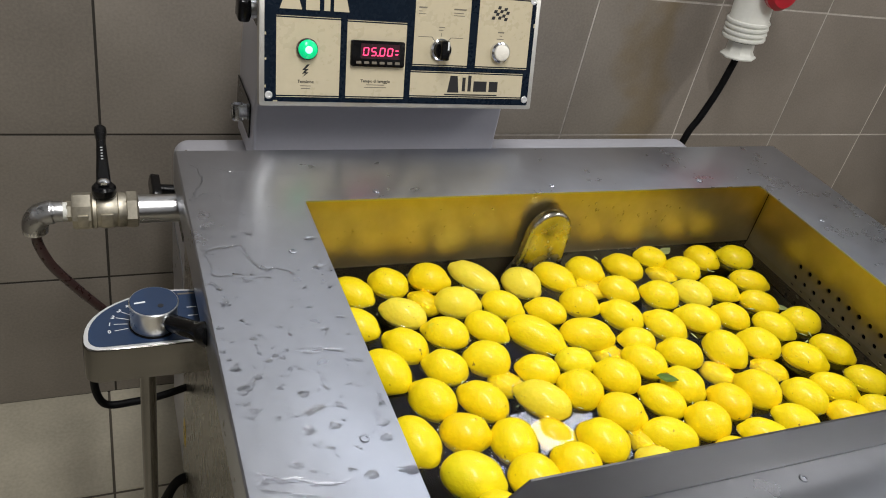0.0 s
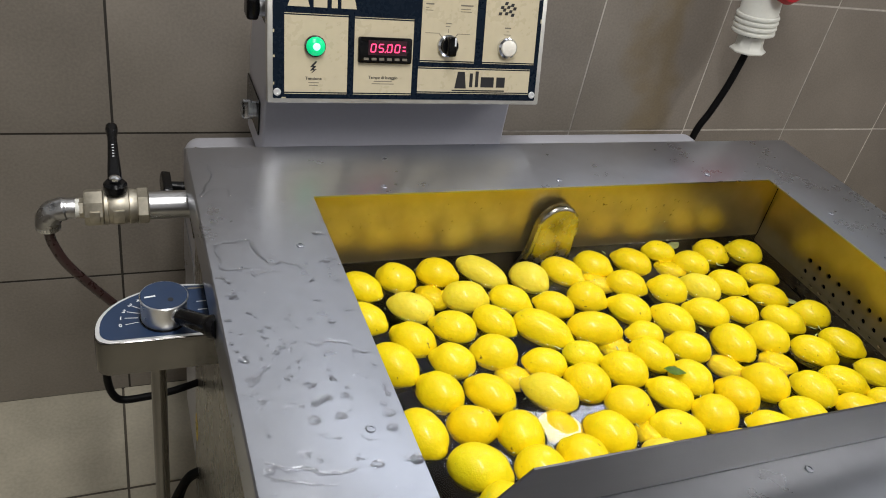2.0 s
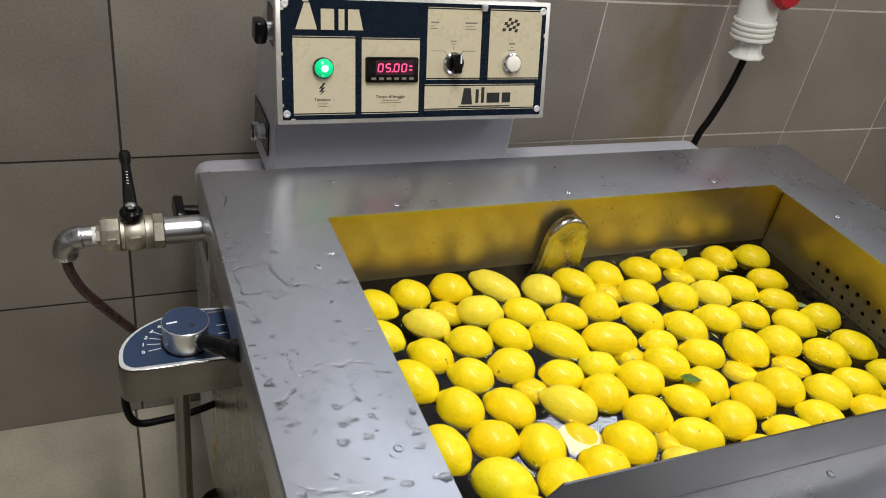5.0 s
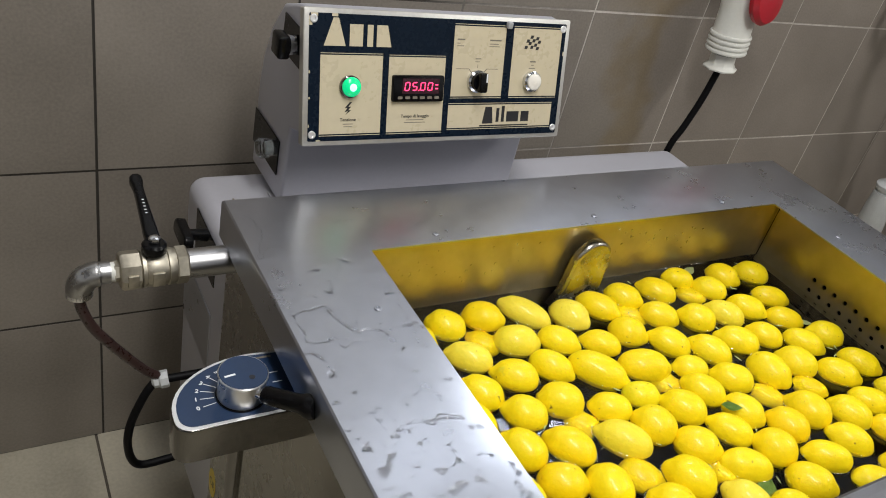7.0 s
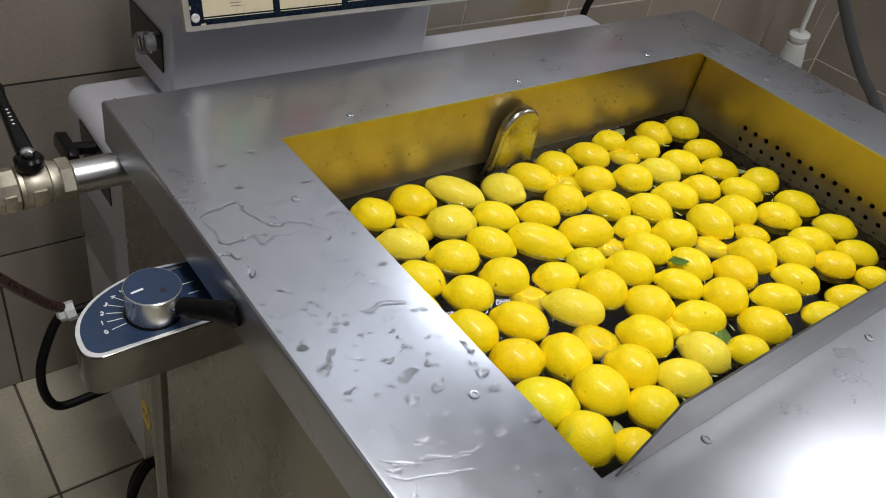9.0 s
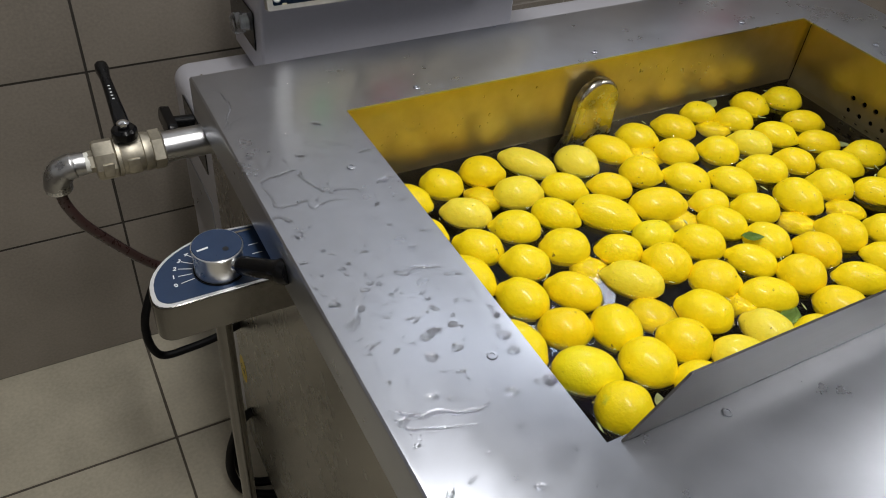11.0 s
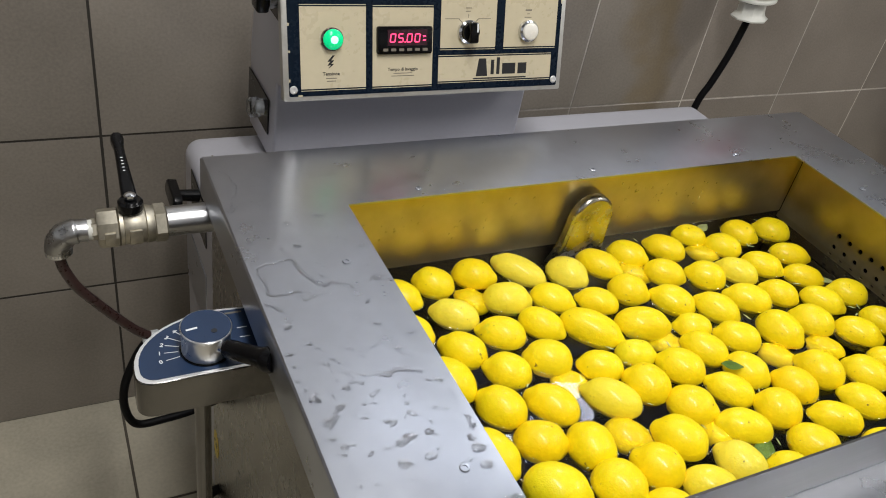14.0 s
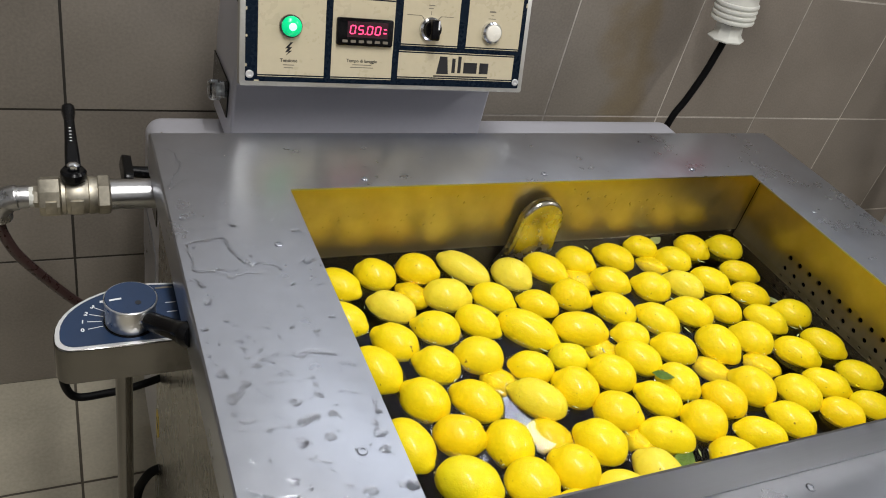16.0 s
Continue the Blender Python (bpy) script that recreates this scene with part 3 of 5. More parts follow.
# timer
part("timer", prism(rounded(0.121, 0.056, 0.197, 0.091, 0.003), 0.0055, on(0, 0, -1.2), 0.001), BLACK, panel, "black digital timer")
part("display", plate(134, 67, 189, 87, 4.4, 4.8), SCREEN, panel)
BARS = {"a": (1, 10, 6, 11.4), "b": (6, 6, 7.4, 10.4), "c": (6, 0.8, 7.4, 5.2), "d": (1, -0.2, 6, 1.2), "e": (-0.4, 0.8, 1, 5.2), "f": (-0.4, 6, 1, 10.4), "g": (1, 4.9, 6, 6.3)}
for k, on_bars in enumerate(("abcdef", "afgcd", "abcdef", "abcdef")):
    digit = bmesh.new()
    for q in on_bars:
        x0, y0, x1, y1 = BARS[q]
        sl = 0.12
        u, v = 137 + 11 * k + (1 if k > 1 else 0), 71
        prism([((u + x + sl * y) / 1000, (v + y) / 1000) for x, y in ((x0, y0), (x1, y0), (x1, y1), (x0, y1))], 0.0003, on(0, 0, 4.9), 0, 1, digit)
    part("digit", digit, LED_RED, panel, "lit red digit")
part("decimal_point", plate(157.2, 70.6, 158.8, 72.2, 4.9, 5.2), LED_RED, panel)
for k in range(2):
    part("lit_dash", plate(183, 73 + 5 * k, 187, 74.6 + 5 * k, 4.9, 5.2), LED_RED, panel)
for k in range(6):
    part("timer_key", plate(128 + 11 * k, 60, 135 + 11 * k, 63.5, 4.2, 4.8, 0.8), GREY_INK, panel)
part("caption", letters("Tempo di lavaggio", 0.0058, on(158, 36, -1.1), 0.0002, 0.0001), INK, panel)
for u0, v0, u1, v1 in ((54, 27, 68, 28), (55, 23.5, 67, 24.5), (145, 30.5, 171, 31.5), (142, 27, 174, 28), (216, 138, 228, 140), (216, 133.5, 221, 134.5), (216, 130, 227, 131), (268, 138, 287, 140), (268, 133.5, 283, 134.5), (268, 130, 285, 131), (247, 113, 256, 114.2), (247, 109, 254, 110), (339, 110, 349, 112), (342, 105.5, 346, 106.5), (338, 101, 349, 102)):
    part("caption", plate(u0, v0, u1, v1, -1.2, -1.05), GREY_INK, panel)
# selector and start button
for poly in ([(217, 99.4), (237, 99.4), (242, 94), (243, 94.5), (237.5, 100.2), (217, 100.2)], [(267, 99.4), (285, 99.4), (285, 100.2), (266, 100.2), (261, 95), (262, 94.4)], [(251, 101), (251.8, 101), (251.8, 106), (251, 106)]):
    part("scale_line", prism([(a / 1000, b / 1000) for a, b in poly], 0.00015, on(0, 0, -1.2)), GREY_INK, panel)
part("selector_ring", lathe([(0, 0), (0.0155, 0), (0.0155, 0.005), (0.013, 0.007), (0, 0.007)], 28, on(251, 83, -1.2)), CHROME, panel)
knob = lathe([(0, 0.006), (0.0125, 0.006), (0.0118, 0.012), (0, 0.012)], 24, on(251, 83, -1.2))
box((-0.0062, -0.0135, 0.010), (0.0062, 0.0135, 0.022), 0.0025, 3, (kb := bmesh.new()))
kb.transform(on(251, 83, -1.2))
join(knob, kb)
part("selector_knob", knob, BLACK, panel, "black selector knob")
part("pointer", prism([(0.0022, 0.001), (0.0045, 0.001), (0.0045, 0.0125), (0.0022, 0.0125)], 0.0003, on(251, 83, 20.9)), WHITE_INK, panel)
part("button_ring", lathe([(0, 0), (0.0148, 0), (0.0148, 0.006), (0.0125, 0.0085), (0.0118, 0.0075), (0, 0.0075)], 28, on(344, 83, -1.2)), CHROME, panel)
part("start_button", lathe([(0.0115, 0.0076), (0.0112, 0.0100), (0.009, 0.0112), (0, 0.0115)], 28, on(344, 83, -1.2)), BUTTON, panel, "white start button")
for i in range(5):
    for j in range(4):
        if (i + j) % 2:
            w = 1.2 * math.sin(i * 1.3)
            u, v = 332 + i * 4.9 - j * 1.3, 146.5 - j * 4.5 + w
            part("flag_square", prism([(a / 1000, b / 1000) for a, b in ((u, v), (u - 1.3, v - 4.5), (u + 3.6, v - 4.5), (u + 4.9, v))], 0.0002, on(0, 0, -1.2)), INK, panel)
part("clip", box((0.2715, 0.2185, 0.978), (0.2795, 0.226, 0.987), 0.0015), GREY_PL, panel)

# knobs on the side of the column
part("knob_plate", box((-0.0185, 0.238, 0.906), (-0.0165, 0.306, 0.956), 0.0006, 1), BLACK, washer)
lock = part("side_knob", rod((-0.0185, 0.258, 0.931), (-0.031, 0.258, 0.931), 0.013, 0.013, 24, 0.002), CHROME, washer, "square black knob on a steel collar")
part("grip", box((-0.046, 0.243, 0.916), (-0.030, 0.273, 0.946), 0.004, 3), BLACK, lock)
part("knob_plate", box((-0.0185, 0.276, 0.728), (-0.0165, 0.384, 0.782), 0.0006, 1), BLACK, washer)
clear = part("clear_knob", lathe([(0, 0), (0.012, 0), (0.012, 0.004), (0.0145, 0.006), (0.0145, 0.018), (0.012, 0.021), (0, 0.021)], 12, frame_of((-0.019, 0.300, 0.760), (-0.05, 0.300, 0.760))[0]), CLEAR, washer, "clear ribbed plastic knob")
part("core", rod((-0.019, 0.300, 0.760), (-0.030, 0.300, 0.760), 0.007, 0.006, 16), GREY_PL, clear)

# wing handle on the cabinet's side
wing = part("drain_handle", rod((-0.1205, 0.236, 0.664), (-0.150, 0.236, 0.668), 0.009, 0.0075, 20, 0.001), BLACK, washer, "black winged drain handle")
part("wing", prism(rounded(-0.011, -0.030, 0.011, 0.030, 0.010), 0.012, frame_of((-0.148, 0.236, 0.668), (-0.16, 0.236, 0.670))[0] @ pose(0, 0, 0, 0, 0, 90), 0.003, 3), BLACK, wing)

# lettered dial unit at the side
D = [(-0.120, -0.060), (-0.137, -0.0594)] + [(-0.158 - 0.0925 * math.sin(radians(a)), -0.126 + 0.0685 * math.cos(radians(a))) for a in range(0, 91, 8)] + [(-0.2355 + 0.015 * math.cos(radians(a)), -0.1330 + 0.015 * math.sin(radians(a))) for a in range(180, 271, 15)] + [(-0.120, -0.1480)]
unit = part("dial_unit", prism(D, 0.044, Matrix.Translation((0, 0, 0.6715)), 0.0025, 3), DARK_TUBE, washer, "polished dial unit with a blue scale", 30)
inner = [(-0.178 + (x + 0.178) * 0.925 if x < -0.158 else x, -0.104 + (y + 0.104) * 0.90) for x, y in D]
part("rim", prism([(-0.178 + (x + 0.178) * 0.985 if x < -0.15 else x, -0.104 + (y + 0.104) * 0.98) for x, y in D], 0.0006, Matrix.Translation((0, 0, 0.7150)), 0.0003, 1), BRIGHT, unit, "bright rim of the scale")
part("scale_plate", prism(inner, 0.0006, Matrix.Translation((0, 0, 0.7156))), BLUE, unit, "blue scale plate with white marks")
DX, DY, DZ = -0.181, -0.1145, 0.7163
part("dial_seal", lathe([(0, 0), (0.0252, 0), (0.0246, 0.0014), (0, 0.0014)], 36, Matrix.Translation((DX, DY, DZ))), BLACK, unit)
part("dial", lathe([(0, 0.002), (0.0236, 0.0015), (0.0236, 0.003), (0.0234, 0.0262), (0.0244, 0.0268), (0.0247, 0.0276), (0.0247, 0.0292), (0.0238, 0.0300), (0, 0.0300)], 40, Matrix.Translation((DX, DY, DZ))), DIAL, unit, "chromed dial with a blue cap")
part("cap", lathe([(0, 0.0300), (0.0236, 0.0300), (0.0230, 0.0305), (0, 0.0306)], 40, Matrix.Translation((DX, DY, DZ))), BLUE, unit)
part("notch", prism([(-0.0195, -0.0011), (-0.0085, -0.0011), (-0.0085, 0.0011), (-0.0195, 0.0011)], 0.0003, Matrix.Translation((DX, DY, DZ + 0.0306)) @ pose(0, 0, 0, 0, 0, 8)), WHITE_INK, unit)
part("set_screw", lathe([(0, 0), (0.0030, 0), (0.0030, 0.0004), (0, 0.0004)], 16, Matrix.Translation((DX + 0.006, DY - 0.009, DZ + 0.0305))), INK, unit)
for k in range(6):
    a = 190 - 15.5 * k
    c, s = math.cos(radians(a)), math.sin(radians(a))
    m = Matrix.Translation((DX, DY, DZ)) @ pose(0, 0, 0, 0, 0, a)
    part("scale_mark", prism([(0.0262, -0.0004), (0.0395, -0.0004), (0.0395, 0.0004), (0.0262, 0.0004)], 0.0002, m), WHITE_INK, unit)
    r = 0.0445 - 0.001 * k
    part("numeral", letters(str(k), 0.0068, Matrix.Translation((DX + r * c, DY + r * s, DZ + 0.0001)) @ pose(0, 0, 0, 0, 0, a - 180), 0.0002, 0.0002), WHITE_INK, unit)
for k in range(2):
    part("scale_mark", box((-0.146, -0.093 - 0.014 * k, DZ), (-0.136, -0.092 - 0.014 * k, DZ + 0.0002)), WHITE_INK, unit)
part("caption", box((-0.153, -0.0695, DZ), (-0.136, -0.0670, DZ + 0.0002)), GREY_INK, unit)
gb, gt = Vector((-0.173, -0.131, 0.733)), Vector((-0.136, -0.188, 0.758))
gd, gl = (gt - gb).normalized(), (gt - gb).length
part("stub", rod(gb, gb + gd * 0.016, 0.0060, 0.0050, 20, 0.001), CHROME, unit)
part("grip", lathe([(0, 0.013), (0.0086, 0.013), (0.0094, 0.016), (0.0094, gl - 0.022), (0.0102, gl - 0.014), (0.0122, gl - 0.008), (0.0126, gl - 0.002), (0.0105, gl + 0.003), (0, gl + 0.0045)], 24, frame_of(gb, gt)[0]), BLACK, unit, "black plastic grip")
part("post", rod((-0.190, -0.1395, 0.012), (-0.190, -0.1395, 0.6715), 0.0082, 0.0082, 20), DARK_TUBE, unit)
part("post_base", rod((-0.190, -0.1395, 0.0), (-0.190, -0.1395, 0.013), 0.030, 0.028, 24, 0.002), CHROME, unit)
part("cable_stub", rod((-0.1235, 0.11, 0.531), (-0.199, 0.11, 0.531), 0.0055, 0.0055, 16), RUBBER, washer)
part("cable_gland", lathe([(0, 0), (0.0112, 0), (0.0118, 0.002), (0.0118, 0.010), (0.0098, 0.012), (0.0095, 0.018), (0.006, 0.021), (0, 0.021)], 8, frame_of((-0.197, 0.11, 0.532), (-0.23, 0.114, 0.526))[0]), LIGHT_PL, washer, "light grey cable gland")
part("cable", tube([(-0.212, 0.112, 0.529), (-0.226, 0.108, 0.512), (-0.244, 0.102, 0.472), (-0.249, 0.100, 0.436), (-0.244, 0.100, 0.402), (-0.231, 0.100, 0.386), (-0.200, 0.100, 0.386), (-0.163, 0.100, 0.391), (-0.120, 0.104, 0.400)], 0.0056, 12), RUBBER, washer, "black looping cable")
part("sticker", prism([(0.016 * math.cos(radians(a)), 0.029 * math.sin(radians(a))) for a in range(0, 360, 15)], 0.0004, Matrix(((0, 0, -1, -0.1236), (1, 0, 0, 0.120), (0, 1, 0, 0.283), (0, 0, 0, 1)))), YELLOW, washer, "yellow oval sticker")
part("sticker_sign", letters("CE", 0.020, Matrix(((0, 0, -1, -0.1241), (-1, 0, 0, 0.120), (0, 1, 0, 0.283), (0, 0, 0, 1))), 0.0002), INK, washer)
part("floor_cable", tube([(-0.117, 0.10, 0.20), (-0.140, 0.10, 0.186), (-0.165, 0.10, 0.12), (-0.170, 0.10, 0.05), (-0.150, 0.08, 0.009), (-0.09, 0.05, 0.009)], 0.0075, 12), RUBBER, washer)
part("floor_cable", tube([(-0.117, 0.13, 0.16), (-0.138, 0.13, 0.145), (-0.152, 0.13, 0.10), (-0.155, 0.12, 0.05), (-0.140, 0.10, 0.009), (-0.08, 0.08, 0.009)], 0.0075, 12), RUBBER, washer)

# ---- tap on the washer's side ----
tap = thing("ball_valve", (-0.2, 0.1, 0.722), "brass-coloured ball valve with a black lever and steel pipe", "valve")
VY, VZ = 0.100, 0.7225


def ax(x):
    return (x, VY, VZ)


part("pipe", rod(ax(-0.1225), ax(-0.192), 0.0178, 0.0178, 32), STEEL_X, tap, "short steel pipe")
part("weld_collar", lathe([(0.0179, 0), (0.0205, 0), (0.0192, 0.003), (0.0179, 0.004)], 28, frame_of(ax(-0.1236), ax(-0.2))[0]), CHROME, tap)
part("nut", lathe([(0, 0), (0.0205, 0), (0.0225, 0.002), (0.0225, 0.013), (0.0205, 0.015), (0, 0.015)], 6, frame_of(ax(-0.183), ax(-0.3))[0]), NICKEL, tap)
part("valve_body", lathe([(0, 0), (0.0205, 0), (0.0215, 0.003), (0.0222, 0.006), (0.0222, 0.009), (0.0205, 0.010), (0.0212, 0.013), (0.0225, 0.018), (0.0225, 0.026), (0.0212, 0.031), (0.0205, 0.033), (0.0222, 0.034), (0.0222, 0.038), (0, 0.038)], 28, frame_of(ax(-0.197), ax(-0.3))[0]), NICKEL, tap, "nickel-plated valve body")
part("cast_plate", box((-0.226, VY - 0.0240, VZ - 0.010), (-0.212, VY - 0.0205, VZ + 0.008), 0.0012), NICKEL, tap)
part("cast_plate", box((-0.252, VY - 0.0232, VZ - 0.009), (-0.240, VY - 0.0195, VZ + 0.007), 0.0012), NICKEL, tap)
part("nut", lathe([(0, 0), (0.0208, 0), (0.0228, 0.002), (0.0228, 0.020), (0.0208, 0.023), (0, 0.023)], 8, frame_of(ax(-0.235), ax(-0.3))[0]), NICKEL, tap)
part("nut", lathe([(0, 0), (0.0125, 0), (0.0125, 0.008), (0, 0.008)], 6, frame_of(ax(-0.256), ax(-0.3))[0]), NICKEL, tap)
part("seal", rod(ax(-0.263), ax(-0.270), 0.0115, 0.0115, 20), WHITE_PL, tap)
part("elbow", tube([ax(-0.268), ax(-0.280), (-0.292, VY, VZ - 0.004), (-0.299, VY, VZ - 0.014), (-0.300, VY, VZ - 0.026)], [0.0130, 0.0145, 0.0150, 0.0145, 0.0135], 24), ELBOW, tap, "dull cast steel elbow")
part("elbow_rim", lathe([(0, 0), (0.0145, 0), (0.0145, 0.005), (0, 0.005)], 24, frame_of((-0.300, VY, VZ - 0.022), (-0.300, VY, VZ - 0.05))[0]), CHROME, tap)
part("stem", rod((-0.221, VY, VZ + 0.016), (-0.221, VY, VZ + 0.030), 0.008, 0.008, 6), NICKEL, tap)
part("lever_hub", lathe([(0, 0), (0.0128, 0), (0.0138, 0.002), (0.0138, 0.010), (0.0112, 0.013), (0, 0.013)], 20, Matrix.Translation((-0.221, VY - 0.002, VZ + 0.024))), BLACK, tap)
part("hub_nut", lathe([(0, 0), (0.0065, 0), (0.0065, 0.005), (0.003, 0.007), (0, 0.007)], 6, Matrix.Translation((-0.221, VY - 0.002, VZ + 0.0385))), CHROME, tap)
lv = [(-0.0085, 0), (0.0085, 0), (0.0080, 0.02), (0.0068, 0.045), (0.0058, 0.075), (0.0058, 0.088), (0.0076, 0.099), (0.0070, 0.106), (0.0035, 0.110), (-0.0035, 0.110), (-0.0070, 0.106), (-0.0076, 0.099), (-0.0058, 0.088), (-0.0058, 0.075), (-0.0068, 0.045), (-0.0080, 0.02)]
lever = part("lever", prism(lv, 0.010, Matrix.Translation((-0.221, VY + 0.004, VZ + 0.030)) @ pose(0, 0, 0, 12, 0, 0), 0.0044, 4), BLACK, tap, "black plastic-sleeved lever")
for k in range(5):
    part("lever_print", prism([(-0.0013, 0.040 + 0.0055 * k), (0.0013, 0.040 + 0.0055 * k), (0.0013, 0.0412 + 0.0055 * k), (-0.0013, 0.0412 + 0.0055 * k)], 0.0002, Matrix.Translation((-0.221, VY + 0.004, VZ + 0.030)) @ pose(0, 0, 0, 12, 0, 0) @ Matrix.Translation((0, 0, 0.0101))), WHITE_INK, lever)
solo("drain_hose", tube([(-0.300, VY, VZ - 0.020), (-0.300, VY, VZ - 0.034), (-0.297, VY, VZ - 0.052), (-0.286, VY, VZ - 0.080), (-0.266, VY + 0.002, VZ - 0.112), (-0.244, VY + 0.006, VZ - 0.145), (-0.226, VY + 0.010, VZ - 0.170), (-0.211, VY + 0.012, VZ - 0.185)], 0.0062, 16), HOSE, "reddish brown translucent hose hanging from the elbow", "hose")

# ---- right-hand side: plug, cables ----
plug = thing("power_plug", (1.0, 0.43, 0.84), "white industrial power plug with a red socket above", "plug")
pa, pb = Vector((1.000, 0.430, 0.834)), Vector((0.986, 0.440, 1.036))
mp = frame_of(pa, pb)[0]
part("gland_nut", lathe([(0, 0), (0.030, 0), (0.036, 0.001), (0.037, 0.004), (0.031, 0.008), (0.0275, 0.014), (0.0265, 0.036), (0, 0.036)], 8, mp), WHITE_PL, plug, "flared hexagonal gland nut")
part("seal_ring", lathe([(0, 0.035), (0.030, 0.035), (0.030, 0.040), (0, 0.040)], 24, mp), RUBBER, plug)
ribs = [(0, 0.038), (0.039, 0.038)]
for k in range(4):
    z = 0.040 + 0.0105 * k
    ribs += [(0.0425, z), (0.0435, z + 0.003), (0.0425, z + 0.006), (0.0392, z + 0.0072), (0.0392, z + 0.0098)]
part("plug_body", lathe(ribs + [(0.0385, 0.084), (0.0385, 0.120), (0.041, 0.165), (0, 0.165)], 32, mp), WHITE_PL, plug, "white ribbed plug body")
part("socket_collar", lathe([(0, 0.163), (0.047, 0.163), (0.049, 0.22), (0, 0.22)], 28, mp), RED_PL, plug)
part("socket_lid", lathe([(0, 0), (0.050, 0), (0.053, 0.010), (0.047, 0.020), (0.020, 0.025), (0, 0.026)], 32, pose(0.998, 0.398, 0.998, 78, 0, 12)), RED_PL, plug, "red hinged socket lid")
part("socket_housing", box((0.940, 0.46, 1.02), (1.040, 0.5175, 1.19), 0.01, 3), GREY_PL, plug)
part("cord", tube([(1.000, 0.430, 0.840), (0.996, 0.430, 0.812), (0.985, 0.430, 0.755), (0.966, 0.430, 0.695), (0.946, 0.430, 0.640), (0.925, 0.42, 0.50), (0.91, 0.40, 0.30), (0.90, 0.38, 0.15), (0.87, 0.36, 0.12)], 0.0074, 12), RUBBER, plug, "black power cord")

wplug = thing("white_connector", (1.93, 0.42, 0.40), "white cable connector hanging by the wall", "plug")
wa, wb = Vector((1.940, 0.42, 0.385)), Vector((1.918, 0.42, 0.486))
mw, wl_ = frame_of(wa, wb)
part("connector_body", lathe([(0, -0.14), (0.042, -0.14), (0.039, -0.03), (0.034, 0.03), (0.028, wl_ - 0.026), (0, wl_ - 0.026)], 24, mw), LIGHT_PL, wplug)
part("connector_neck", rod(wa + (wb - wa) * 0.65, wb, 0.023, 0.023, 20), LIGHT_PL, wplug)
part("connector_ring", lathe([(0, wl_ - 0.016), (0.028, wl_ - 0.016), (0.030, wl_ - 0.012), (0.030, wl_), (0.021, wl_ + 0.006), (0, wl_ + 0.006)], 24, mw), LIGHT_PL, wplug)
part("white_cord", tube([wb, (1.912, 0.42, 0.53), (1.905, 0.42, 0.60), (1.900, 0.42, 0.70), (1.90, 0.44, 0.95), (1.90, 0.50, 1.5)], 0.0075, 10), LIGHT_PL, wplug)
solo("looped_cable", tube([(1.70, 0.49, 1.50), (1.66, 0.48, 1.12), (1.642, 0.47, 1.00), (1.648, 0.47, 0.945), (1.680, 0.47, 0.910), (1.736, 0.47, 0.897), (1.790, 0.47, 0.915), (1.812, 0.47, 0.960), (1.795, 0.475, 1.005), (1.745, 0.48, 1.020), (1.70, 0.485, 1.00), (1.68, 0.49, 1.04), (1.70, 0.495, 1.20), (1.72, 0.50, 1.48)], 0.0115, 14), WHITE_PL, "white cable hanging in a loop by the wall", "cable")
solo("grey_pipe", tube([(1.70, 0.40, 1.6), (1.70, 0.39, 1.15), (1.718, 0.38, 0.92), (1.750, 0.375, 0.825), (1.795, 0.355, 0.730), (1.885, 0.290, 0.575), (1.960, 0.222, 0.452), (2.005, 0.180, 0.395), (2.05, 0.13, 0.30), (2.098, 0.10, 0.06), (2.108, 0.05, 0.017)], 0.0150, 18), GREY_HOSE, "dark grey flexible hose coming down by the wall", "hose")

# ---- water and what floats in it ----
t = bmesh.new()
t.faces.new([t.verts.new(c) for c in ((TX0 + 0.0005, TY0 + 0.0005, WATER_Z), (TX1 - 0.0005, TY0 + 0.0005, WATER_Z), (TX1 - 0.0005, TY1 - 0.0005, WATER_Z), (TX0 + 0.0005, TY1 - 0.0005, WATER_Z))])
water = solo("water", t, WATER, "clear still water in the steel tank", kind="structure")
water.visible_shadow = False
rim = tube([(TX0 + 0.002, TY1 - 0.0008, WATER_Z), (0.10, TY1 - 0.0008, WATER_Z), (0.30, TY1 - 0.0008, WATER_Z)], 0.0011, 8, 6)
tube([(0.40, TY1 - 0.0008, WATER_Z), (0.55, TY1 - 0.0008, WATER_Z), (TX1 - 0.002, TY1 - 0.0008, WATER_Z)], 0.0011, 8, 6, rim)
solo("water_rim", rim, DROP, "thin rim of water drawn up along the tank wall", kind="stuff").visible_shadow = False


